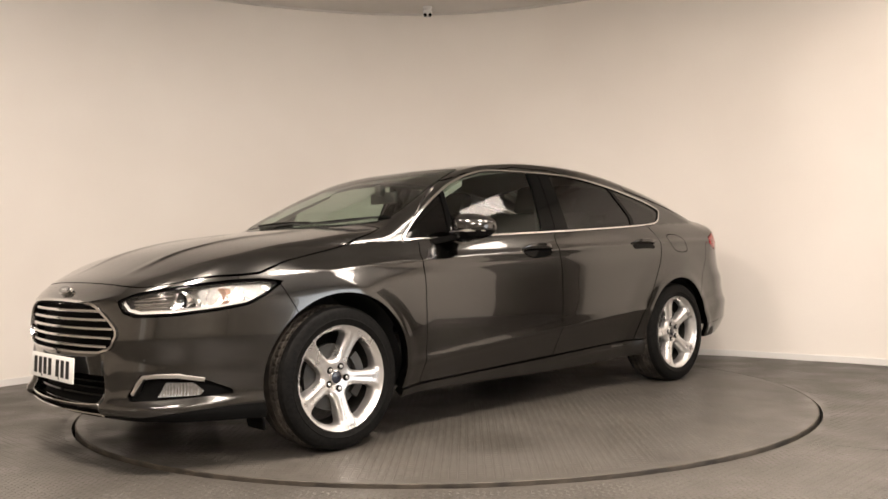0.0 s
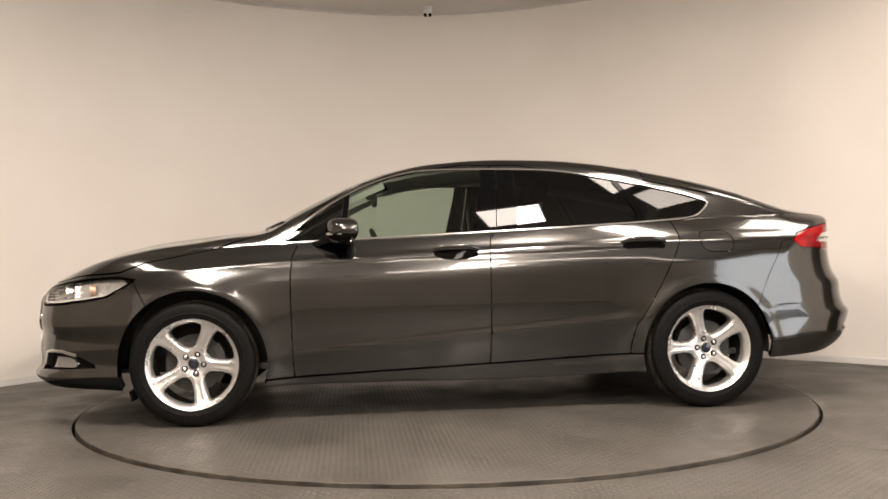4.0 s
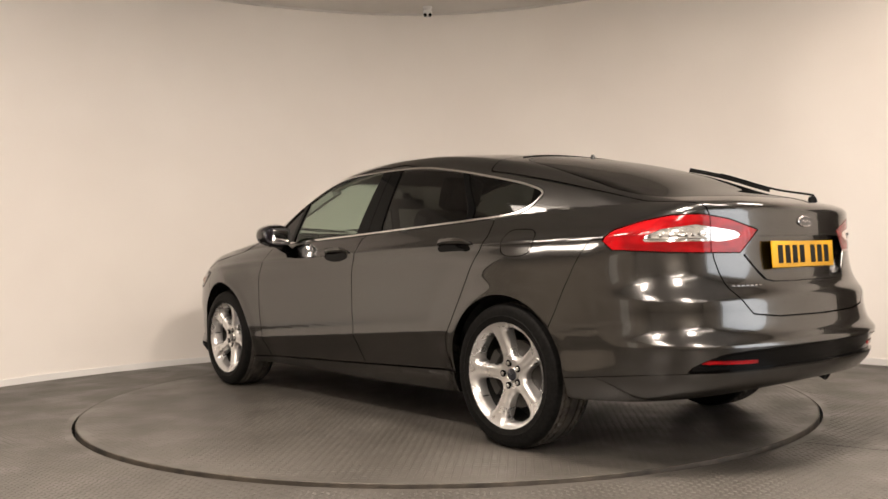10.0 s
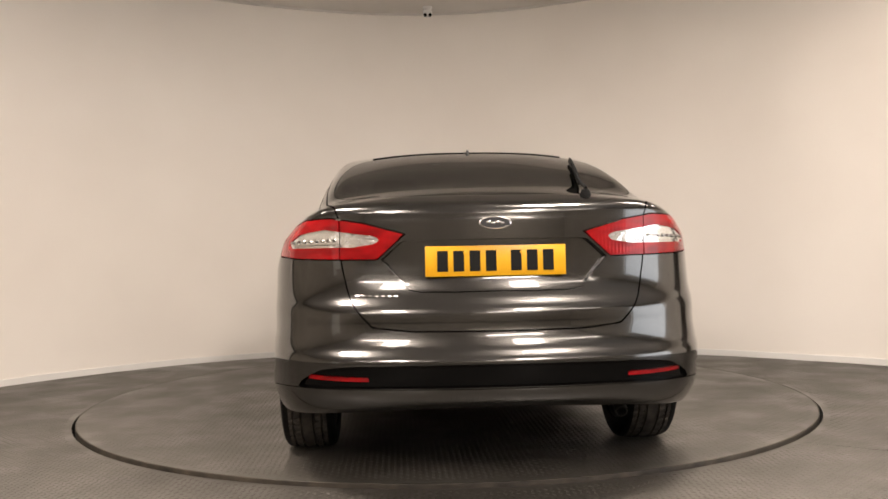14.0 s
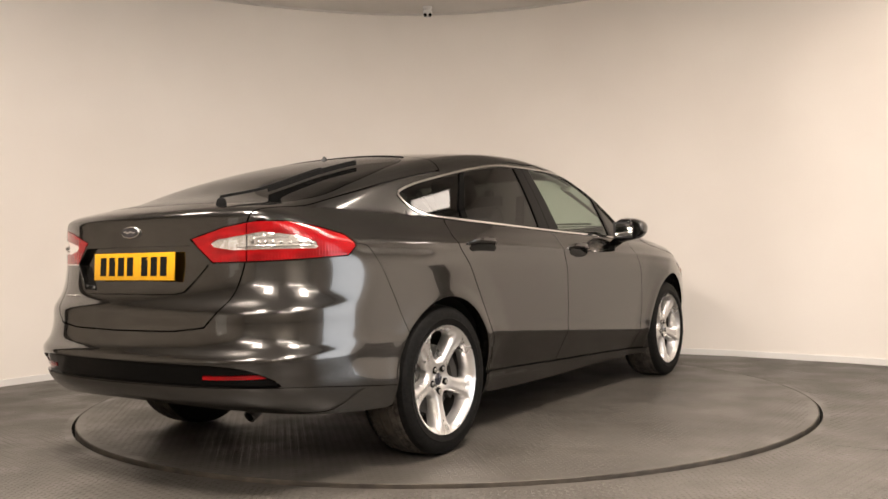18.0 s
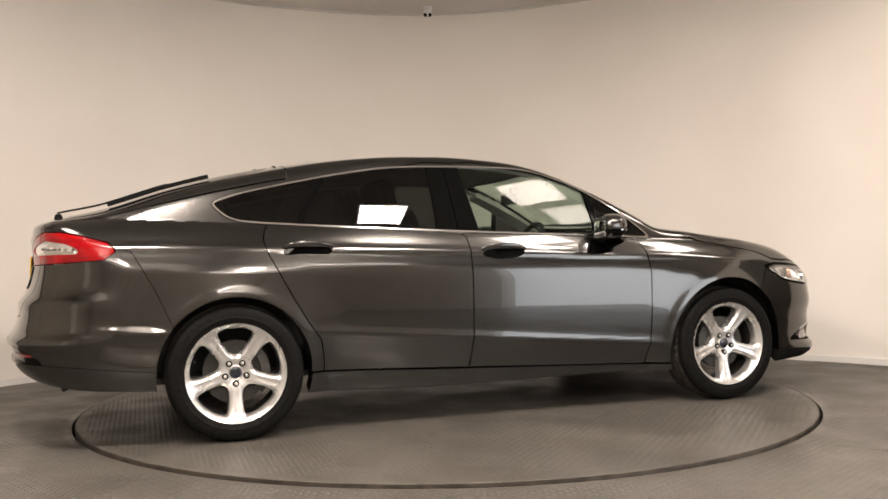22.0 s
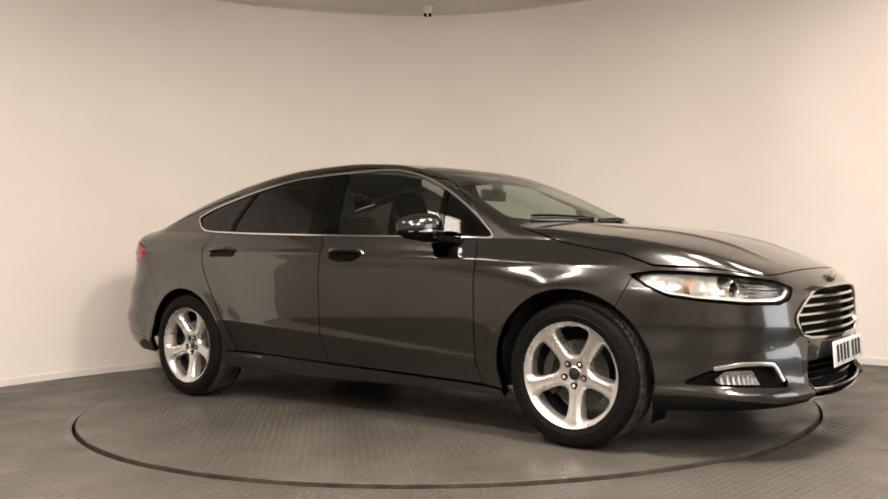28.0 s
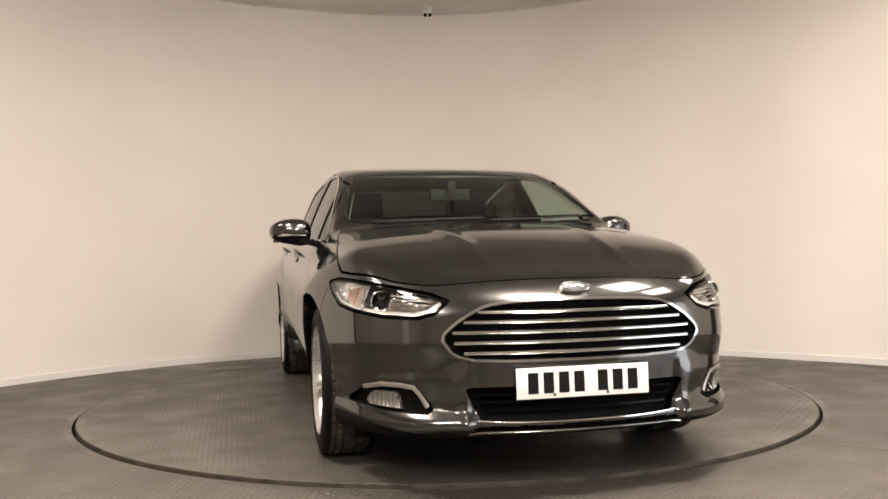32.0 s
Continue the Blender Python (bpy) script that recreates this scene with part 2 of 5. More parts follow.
    box((0.05, 0.92, 2.06), (-4.585, -0.35, 1.02), 0.005, bm=white_door)
    for z, h in ((0.55, 0.75), (1.45, 0.85)):
        box((0.012, 0.66, h), (-4.556, -0.35, z), 0.005, bm=white_door)
    leaf_ob = tagged(part("door_2", white_door, white_plastic), "unseen white panelled door, added in the side wall for the car to mirror", kind="structure")
    knob = lathe([(0.001, 0.05), (0.024, 0.045), (0.026, 0.03), (0.012, 0.02), (0.012, 0.0)], 16)
    knob.transform(Matrix.Translation((-4.56, 0.04, 1.0)) @ Matrix.Rotation(radians(90), 4, "Y"))
    part("door_handle", knob, satin, leaf_ob, "satin door knob")
    # floor with a round hole for the turntable
    bm = bmesh.new()
    steps, r = 128, TABLE_R + 0.018
    inner = [bm.verts.new((r * math.cos(2 * math.pi * i / steps), TABLE[1] + r * math.sin(2 * math.pi * i / steps), FLOOR_LEVEL)) for i in range(steps)]
    low = [bm.verts.new((v.co.x, v.co.y, -0.07)) for v in inner]
    outer = []
    for v in inner:
        d = Vector((v.co.x, v.co.y - TABLE[1]))
        s = min(5.0 / max(abs(d.x), 1e-6), (3.3 if d.y > 0 else 10.2) / max(abs(d.y), 1e-6))
        outer.append(bm.verts.new((d.x * s, TABLE[1] + d.y * s, FLOOR_LEVEL)))
    for i in range(steps):
        j = (i + 1) % steps
        bm.faces.new((inner[i], inner[j], outer[j], outer[i]))
        bm.faces.new((inner[i], low[i], low[j], inner[j]))
    tagged(part("floor", bm, tread, smooth=0), "dark grey tread-patterned studio floor", kind="structure")
    # near-black sheet under the gap: the gap's shade is put into its colour
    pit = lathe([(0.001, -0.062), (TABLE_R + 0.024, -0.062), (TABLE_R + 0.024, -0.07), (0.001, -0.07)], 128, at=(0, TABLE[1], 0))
    tagged(part("floor_pit_shade", pit, void_black, smooth=0), "near-black bottom, coloured as the shade in the gap round the turntable", kind="structure")


TABLE_R = 2.197
room()


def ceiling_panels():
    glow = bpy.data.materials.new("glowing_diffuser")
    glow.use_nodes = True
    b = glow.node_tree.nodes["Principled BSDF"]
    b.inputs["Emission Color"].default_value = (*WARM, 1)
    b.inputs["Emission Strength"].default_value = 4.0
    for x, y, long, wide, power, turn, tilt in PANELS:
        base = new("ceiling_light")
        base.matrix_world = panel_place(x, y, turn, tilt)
        # panels behind the camera are unseen fill, added beside the ring
        tagged(base, "unseen white fill panel, added tilted under the ceiling" if tilt else "flat white light panel fixed to the ceiling", "ceiling light", "ceiling panels")
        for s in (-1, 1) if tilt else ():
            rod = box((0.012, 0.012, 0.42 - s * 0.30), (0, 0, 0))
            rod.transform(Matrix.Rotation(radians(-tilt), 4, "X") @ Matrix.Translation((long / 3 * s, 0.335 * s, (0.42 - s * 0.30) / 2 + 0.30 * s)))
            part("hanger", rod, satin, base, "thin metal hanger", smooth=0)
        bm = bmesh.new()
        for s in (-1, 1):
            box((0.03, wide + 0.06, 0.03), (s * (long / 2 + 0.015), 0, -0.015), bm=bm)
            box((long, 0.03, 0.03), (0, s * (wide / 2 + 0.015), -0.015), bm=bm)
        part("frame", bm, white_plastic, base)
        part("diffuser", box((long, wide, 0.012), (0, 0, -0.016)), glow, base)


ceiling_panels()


def studs(name, places, mat, parent, label, high=0.0016):
    """Low lozenge-shaped tread marks, turned to and fro."""
    verts, faces = [], []
    for x, y, turn in places:
        c, d = math.cos(turn), math.sin(turn)
        k = len(verts)
        for u, v, z in ((0.0125, 0, 0), (0, 0.0042, 0), (-0.0125, 0, 0), (0, -0.0042, 0), (0.005, 0, high), (-0.005, 0, high)):
            verts.append((x + c * u - d * v, y + d * u + c * v, z + 0.0003))
        faces += [(k, k + 1, k + 4), (k + 1, k + 5, k + 4), (k + 1, k + 2, k + 5), (k + 2, k + 3, k + 5), (k + 3, k + 4, k + 5), (k + 3, k, k + 4)]
    ob = from_arrays(name, verts, faces, mat, parent, label)
    return tagged(ob, kind="stuff")


def lattice(x0, x1, y0, y1, keep, pitch=0.026):
    for i in range(int((x1 - x0) / pitch)):
        for j in range(int((y1 - y0) / pitch)):
            x, y = x0 + i * pitch, y0 + j * pitch
            if keep(x, y):
                yield x, y, radians(45 if (i + j) % 2 else -45)


def turntable():
    base = new("turntable")
    base.location = TABLE
    tagged(base, "round grey tread-plate turntable standing just proud of the floor", "turntable")
    r = TABLE_R
    bm = lathe([(0.001, 0.0), (1.0, 0.0), (r - 0.006, 0.0), (r - 0.006, -0.05), (0.001, -0.05)], 128)
    part("plate", bm, tread, base)
    rim = lathe([(r - 0.006, -0.05), (r - 0.006, 0.0015), (r - 0.002, 0.0015), (r, -0.001), (r, -0.05)], 128)
    part("rim", rim, worn_rim, base, "worn brown rubber edge")
    studs("tread", lattice(-r, r, -r, r, lambda x, y: x * x + y * y < (r - 0.05) ** 2), tread, base, "raised lozenge tread marks", 0.0010)
    return base


table = turntable()
outside = tagged(studs("floor_tread", lattice(-3.4, 3.4, 2.9, 7.2, lambda x, y: x * x + (y - TABLE[1]) ** 2 > (TABLE_R + 0.055) ** 2 and abs(x) < 0.56 * y + 0.15), tread, None, "raised lozenge tread marks on the grey floor"), category="floor tread")
outside.location.z = FLOOR_LEVEL


def floor_joint():
    """The seam between two sheets of flooring, running away from the turntable."""
    a, b = Vector((1.66, 4.07, 0.0)), Vector((2.6, 3.42, 0.0))
    m = Matrix.Translation((a + b) / 2 + Vector((0, 0, FLOOR_LEVEL + 0.0006))) @ Matrix.Rotation(math.atan2(b.y - a.y, b.x - a.x), 4, "Z")
    bm = box(((b - a).length, 0.004, 0.0012))
    bm.transform(m)
    tagged(part("trim_joint", bm, black_trim, smooth=0), "dark seam between two floor sheets", kind="structure")


floor_joint()


def security_camera():
    base = new("security_camera")
    base.location = (-0.11, 8.10, CEILING)
    tagged(base, "small white twin-eyed security camera under the ceiling", "camera")
    part("mount", lathe([(0.001, 0.0), (0.045, 0.0), (0.045, -0.012), (0.03, -0.03), (0.02, -0.045), (0.001, -0.045)], 24), white_plastic, base)
    part("body", box((0.085, 0.075, 0.055), (0, -0.01, -0.065), 0.016, 3), white_plastic, base, "white camera body")
    for s in (-1, 1):
        part("lens", lathe([(0.001, -0.052), (0.012, -0.050), (0.016, -0.044), (0.016, -0.02)], 16, "y", at=(s * 0.022, 0, -0.082)), black_gloss, base, "dark camera lens")


security_camera()

# ---- the car's body: one smooth form, cut along its shut lines into panels ----
# Car space: x ahead, y to its left, z up; the origin lies between the axles on the ground.
AXLE, TYRE_R = 1.425, 0.335


def curve(xs, ys):
    """A smooth function through a few knots (cubic, with flat limits on overshoot)."""
    xs, ys = np.array(xs, float), np.array(ys, float)
    h, d = np.diff(xs), np.diff(ys) / np.diff(xs)
    m = np.empty_like(xs)
    m[0], m[-1] = d[0], d[-1]
    m[1:-1] = np.where(d[:-1] * d[1:] > 0, (h[:-1] * d[1:] + h[1:] * d[:-1]) / (h[:-1] + h[1:]), 0)

    def f(x):
        x = np.asarray(x, float)
        i = np.clip(np.searchsorted(xs, x) - 1, 0, len(h) - 1)
        t = (x - xs[i]) / h[i]
        inside = ((1 + 2 * t) * (1 - t) ** 2 * ys[i] + t * (1 - t) ** 2 * h[i] * m[i] + t * t * (3 - 2 * t) * ys[i + 1] + t * t * (t - 1) * h[i] * m[i + 1])
        return np.where(x < xs[0], ys[0] + m[0] * (x - xs[0]), np.where(x > xs[-1], ys[-1] + m[-1] * (x - xs[-1]), inside))
    return f


TOP = curve([-2.41, -2.28, -2.06, -1.71, -1.36, -1.0, -0.65, -0.30, 0.05, 0.23, 0.40, 0.57, 0.75, 0.92, 1.04, 1.13, 1.24, 1.44, 1.62, 1.79, 1.96, 2.13, 2.26, 2.40],
            [1.072, 1.117, 1.171, 1.286, 1.373, 1.429, 1.455, 1.459, 1.438, 1.417, 1.383, 1.321, 1.241, 1.155, 1.083, 1.058, 1.046, 1.021, 1.001, 0.970, 0.924, 0.855, 0.799, 0.712])
CROWN = curve([-2.45, -2.0, -1.4, -0.6, 0.1, 0.5, 0.95, 1.2, 1.6, 2.0, 2.3], [0.019, 0.076, 0.076, 0.037, 0.023, 0.054, 0.053, 0.036, 0.043, 0.044, 0.056])
CURL = curve([-2.4, -1.5, 0.0, 0.8, 1.3, 2.2], [2.517, 2.482, 3.054, 2.501, 2.188, 2.094])
WIDE = curve([-2.6, -2.2, -1.9, -1.43, -1.0, 0.0, 1.0, 1.43, 1.75, 2.1, 2.5], [0.795, 0.856, 0.870, 0.903, 0.893, 0.892, 0.903, 0.921, 0.909, 0.877, 0.839])
SHOULDER = curve([-2.4, -1.62, -0.57, 0.63, 1.02, 2.0], [0.965, 0.953, 0.923, 0.879, 0.865, 0.80])
BELT = curve([-2.4, -1.39, -0.9, -0.27, 0.35, 0.84, 1.0, 2.0], [1.11, 1.071, 1.041, 1.013, 0.989, 0.971, 0.962, 0.93])
GLASS_Y = curve([-2.5, -2.0, -1.53, -0.9, 0.0, 0.5, 1.0, 1.6, 2.5], [0.611, 0.677, 0.735, 0.802, 0.809, 0.811, 0.789, 0.751, 0.696])
LEAN = curve([-2.4, -1.2, 0.2, 1.0], [0.614, 0.475, 0.454, 0.530])
NOSE = curve([0.10, 0.165, 0.21, 0.237, 0.27, 0.32, 0.5, 0.62, 0.70, 0.76, 0.84, 1.0], [2.190, 2.275, 2.345, 2.390, 2.402, 2.380, 2.392, 2.393, 2.380, 2.338, 2.243, 1.981])
TAIL = curve([0.15, 0.27, 0.33, 0.39, 0.45, 0.51, 0.56, 0.62, 0.70, 0.74, 0.85, 0.95, 1.03, 1.08, 1.2], [2.250, 2.359, 2.448, 2.500, 2.514, 2.530, 2.496, 2.478, 2.468, 2.439, 2.408, 2.405, 2.403, 2.417, 2.303])
FLOOR_Z = curve([-2.6, -2.40, -2.25, -1.9, -1.65, -1.0, 1.0, 1.75, 1.9, 2.4], [0.37, 0.312, 0.285, 0.262, 0.258, 0.205, 0.195, 0.190, 0.195, 0.205])
NOSE_BOW, TAIL_BOW = (0.31, 1.15), (0.236, 0.814, 0.004)      # how the two ends curve round in plan
DOOR_CREASE = curve([-1.0, 0.95], [0.505, 0.354])
SEAM = curve([-2.6, -2.3, -1.8], [0.412, 0.407, 0.364])      # where the rear bumper meets its skirt


def step(a, b, x):
    t = np.clip((x - a) / (b - a), 0, 1)
    return t * t * (3 - 2 * t)


def smax(a, b, r):
    h = np.clip(0.5 + 0.5 * (a - b) / r, 0, 1)
    return b + (a - b) * h + r * h * (1 - h)


def half_width(x, z):
    """How far the car's flank reaches out at a place along it and a height."""
    zs, zb, ym = SHOULDER(x), BELT(x), WIDE(x)
    low = zs - 0.14
    t = np.clip((z - low) / (zb - low), 0, None)
    over = np.clip(z - zb, 0, None)
    y = ym - (ym - GLASS_Y(x)) * np.minimum(t, 1) ** 2 - LEAN(x) * over * (0.78 + 0.6 * over)
    y = y - 0.07 * np.clip((0.62 - z) / 0.42, 0, None) ** 2
    y = y + 0.008 * np.exp(-((z - zs) / 0.020) ** 2)
    doors = step(-1.12, -0.9, x) * step(1.10, 0.85, x)
    under = DOOR_CREASE(x) - z
    y = y - doors * (0.29 * np.clip(0.5 * (under + np.sqrt(under * under + 0.00006)), 0, 0.2) - 0.008 * np.exp(-((under + 0.008) / 0.028) ** 2))
    zl = 0.243 + 0.039 * (0.885 - x)
    y = y + doors * 0.014 * step(zl + 0.014, zl - 0.050, z)
    # the rear bumper's side: a crease, a flare down to the seam, and the skirt tucked in below
    zc, zm = 0.575 + 0.085 * (-1.85 - x), SEAM(x)
    y = y + step(-1.66, -1.84, x) * (0.010 * step(zc + 0.010, zc - 0.028, z) + 0.026 * step(zm + 0.12, zm + 0.004, z) - 0.010 * step(zm, zm - 0.11, z))
    for wx, r in ((AXLE, 0.40), (-AXLE, 0.375)):
        rr = np.hypot(x - wx, z - TYRE_R)
        y = y + 0.009 * np.exp(-((rr - r) / 0.045) ** 2) + 0.010 * step(0.62, 0.40, rr)
    return y


def body(p):
    """Below zero inside the car, above outside."""
    x, y, z = p[..., 0], np.abs(p[..., 1]), p[..., 2]
    top = z - (TOP(x) - CROWN(x) * (y / 0.7) ** CURL(x))
    # two soft ridges along the bonnet
    ridge = np.exp(-((y - (0.30 + 0.10 * np.clip(1.9 - x, 0, 0.9))) / 0.035) ** 2) * step(1.12, 1.4, x) * step(2.25, 1.95, x)
    top = top - 0.007 * ridge
    side = y - half_width(x, z)
    wing = step(0.36, 0.56, y) * (0.013 * step(0.330, 0.285, z) - 0.012 * np.exp(-((z - 0.36) / 0.05) ** 2) - 0.014 * np.exp(-((z - 0.465) / 0.05) ** 2) + 0.013 * np.exp(-((z - 0.560) / 0.06) ** 2))
    wing = wing + 0.016 * step(0.395, 0.44, y) * step(0.80, 0.50, y) * step(0.53, 0.44, z) * step(0.235, 0.265, z)
    wing = wing + 0.010 * np.exp(-((y - 0.450 - 0.22 * (z - 0.28)) / 0.034) ** 2) * step(0.52, 0.40, z) * step(0.215, 0.245, z)
    front = x - (NOSE(z) + wing - NOSE_BOW[0] * y ** 2 - NOSE_BOW[1] * y ** 8)
    b = TAIL_BOW[1] + TAIL_BOW[2] * step(0.6, 0.95, z)
    rear = -x - (TAIL(z) - TAIL_BOW[0] * y ** 2 - b * y ** 8)
    f = smax(side, front, 0.10)
    f = smax(f, rear, 0.08)
    f = smax(f, top, 0.045 + 0.02 * step(-0.5, -1.8, x))
    return smax(f, FLOOR_Z(x) - z, 0.03)


def slope(p, e=1e-3):
    g = np.stack([body(p + e * np.eye(3)[i]) - body(p - e * np.eye(3)[i]) for i in range(3)], -1) / (2 * e)
    return g


def settle(p, rounds=4):
    """Moves points onto the body's skin."""
    for _ in range(rounds):
        g = slope(p)
        d = body(p) / np.maximum((g * g).sum(-1), 0.2)
        p = p - np.clip(d, -0.03, 0.03)[..., None] * g
    return p


def skin(h=0.018):
    """The left half of the skin, as points and four-sided faces (one point in each cell that the skin crosses)."""
    lo = np.array([-2.64, -h, 0.08])
    n = np.ceil((np.array([2.50, 1.0, 1.56]) - lo) / h).astype(int)
    ax = [lo[i] + h * np.arange(n[i] + 1) for i in range(3)]
    inside = body(np.stack(np.meshgrid(*ax, indexing="ij"), -1)) < 0
    c = sum(inside[i:i + n[0], j:j + n[1], k:k + n[2]].astype(int) for i in (0, 1) for j in (0, 1) for k in (0, 1))
    cells = np.argwhere((c > 0) & (c < 8))
    index = -np.ones(n, int)
    index[tuple(cells.T)] = np.arange(len(cells))
    pts = settle(lo + h * (cells + 0.5), 8)
    faces = []
    for a in range(3):
        b, d = (a + 1) % 3, (a + 2) % 3
        s0 = np.take(inside, range(n[a]), a)
        s1 = np.take(inside, range(1, n[a] + 1), a)
        e = np.argwhere(s0 != s1)
        e = e[(e[:, b] > 0) & (e[:, d] > 0) & (e[:, b] < n[b]) & (e[:, d] < n[d])]
        flip = s0[tuple(e.T)]
        eb, ed = np.eye(3, dtype=int)[b], np.eye(3, dtype=int)[d]
        q = np.stack([index[tuple((e - eb - ed).T)], index[tuple((e - ed).T)], index[tuple(e.T)], index[tuple((e - eb).T)]], 1)
        q[~flip] = q[~flip][:, ::-1]
        faces.append(q)
    return pts, [tuple(f) for f in np.concatenate(faces)]


def cut(mesh, value, gap=0.005):
    """Cuts a mesh where a function of the place changes sign: the piece above gap/2, and the piece below -gap/2."""
    pts, faces = mesh
    v = value(pts)
    return clip(pts, faces, v - gap / 2), clip(pts, faces, -v - gap / 2)


def clip(pts, faces, v):
    pos = v > 0
    keep, more, extra, made = [], [], [], {}
    size = max((len(f) for f in faces), default=0)
    padded = np.array([f + (f[-1],) * (size - len(f)) for f in faces], int).reshape(-1, max(size, 1))
    flags = pos[padded] if len(faces) else np.zeros((0, 1), bool)
    whole, some = flags.all(1), flags.any(1)
    for i in np.nonzero(whole)[0]:
        keep.append(faces[i])
    for i in np.nonzero(some & ~whole)[0]:
        f, out = faces[i], []
        for a, b in zip(f, f[1:] + f[:1]):
            if pos[a]:
                out.append(a)
            if pos[a] != pos[b]:
                key = (min(a, b), max(a, b))
                if key not in made:
                    k = v[a] / (v[a] - v[b])
                    made[key] = len(pts) + len(extra)
                    extra.append(pts[a] + k * (pts[b] - pts[a]))
                out.append(made[key])
        if len(out) > 2:
            more.append(tuple(out))
    faces = keep + more
    pts = np.concatenate([pts, np.array(extra).reshape(-1, 3)])
    used = np.unique(np.array([i for f in faces for i in f], int))
    renum = -np.ones(len(pts), int)
    renum[used] = np.arange(len(used))
    return pts[used], [tuple(int(renum[i]) for i in f) for f in faces]


def polygon(points, rounds=2):
    """A closed outline with its corners rounded off."""
    p = np.array(points, float)
    for _ in range(rounds):
        q = np.roll(p, -1, 0)
        p = np.stack([0.8 * p + 0.2 * q, 0.2 * p + 0.8 * q], 1).reshape(-1, 2)
    return p


def within(a, b, poly):
    """Signed distance to an outline, above zero inside."""
    q = np.stack([a, b], -1)
    best, inside = np.full(len(q), 1e9), np.zeros(len(q), bool)
    for s, e in zip(poly, np.roll(poly, -1, 0)):
        d = e - s
        t = np.clip(((q - s) @ d) / (d @ d + 1e-12), 0, 1)
        best = np.minimum(best, ((q - s - t[:, None] * d) ** 2).sum(1))
        inside ^= ((s[1] > q[:, 1]) != (e[1] > q[:, 1])) & (q[:, 0] < (e[0] - s[0]) * (q[:, 1] - s[1]) / (e[1] - s[1] + 1e-12) + s[0])
    return np.where(inside, 1, -1) * np.sqrt(best)


def side_view(points, rounds=2):
    poly = polygon(points, rounds)
    return lambda p: within(p[:, 0], p[:, 2], poly)


def end_view(points, rounds=2):
    poly = polygon(points, rounds)
    return lambda p: within(np.abs(p[:, 1]), p[:, 2], poly)


def top_view(points, rounds=2):
    poly = polygon(points, rounds)
    return lambda p: within(p[:, 0], np.abs(p[:, 1]), poly)


def corner_view(points, way, rounds=2):
    """Outlines on a corner of the car: distance round the corner (way * x - y) and height."""
    poly = polygon(points, rounds)
    return lambda p: within(way * p[:, 0] - np.abs(p[:, 1]), p[:, 2], poly)


def both(*fs):
    return lambda p: np.minimum.reduce([f(p) for f in fs])


def either(*fs):
    return lambda p: np.maximum.reduce([f(p) for f in fs])


def ahead(x):
    return lambda p: p[:, 0] - x


def behind(x):
    return lambda p: x - p[:, 0]


def above(z):
    return lambda p: p[:, 2] - z


def below(z):
    return lambda p: z - p[:, 2]


def panel(name, mesh, mat, parent, label="", lift=0.0, depth=0.02, side=0, tidy=True):
    """One panel: its outer face on the skin (or lifted off it), edges turned inwards. side: 1 left, -1 its mirror image on
    the right, 0 both halves joined across the middle."""
    pts, faces = mesh
    if not len(faces):
        return None
    if tidy:
        pts = settle(pts, 2)
    nrm = slope(pts)
    nrm /= np.linalg.norm(nrm, axis=1)[:, None]
    pts = pts + lift * nrm
    if side == 0:
        mid = np.abs(pts[:, 1]) < 0.0015
        pts[mid, 1] = 0
        nrm[mid, 1] = 0
        twin = np.where(mid, np.arange(len(pts)), len(pts) + np.cumsum(~mid) - 1)
        pts = np.concatenate([pts, pts[~mid] * (1, -1, 1)])
        nrm = np.concatenate([nrm, nrm[~mid] * (1, -1, 1)])
        faces = faces + [tuple(int(twin[i]) for i in f[::-1]) for f in faces]
    elif side < 0:
        pts, nrm = pts * (1, -1, 1), nrm * (1, -1, 1)
        faces = [f[::-1] for f in faces]
    edges = {}
    for f in faces:
        for a, b in zip(f, f[1:] + f[:1]):
            edges[(a, b)] = 1
    rim = [(a, b) for a, b in edges if (b, a) not in edges]
    loops = [nrm[i] for f in faces for i in f]
    if depth:
        inner, extra = {}, []
        for a, b in rim:
            for i in (a, b):
                if i not in inner:
                    inner[i] = len(pts) + len(extra)
                    extra.append(pts[i] - depth * nrm[i])
        turned = [(b, a, inner[a], inner[b]) for a, b in rim]
        for a, b in rim:
            d = np.cross(pts[b] - pts[a], nrm[a])
            d = d / max(np.linalg.norm(d), 1e-9)
            loops += [d if depth > 0 else -d] * 4
        pts = np.concatenate([pts, np.array(extra).reshape(-1, 3)])
        faces = list(faces) + turned
    return from_arrays(name, pts, faces, mat, parent, label, True, loops)



def skin_at(path, gap=0.02):
    """Points along a rough path of (x, y, z), laid onto the skin, with the skin's normal there."""
    pts = [np.array(path[0], float)]
    for a, b in zip(path, path[1:]):
        a, b = np.array(a, float), np.array(b, float)
        n = max(1, int(np.linalg.norm(b - a) / gap))
        pts += [a + (b - a) * (i + 1) / n for i in range(n)]
    p = settle(np.array(pts), 12)
    n = slope(p)
    return p, n / np.linalg.norm(n, axis=1)[:, None]


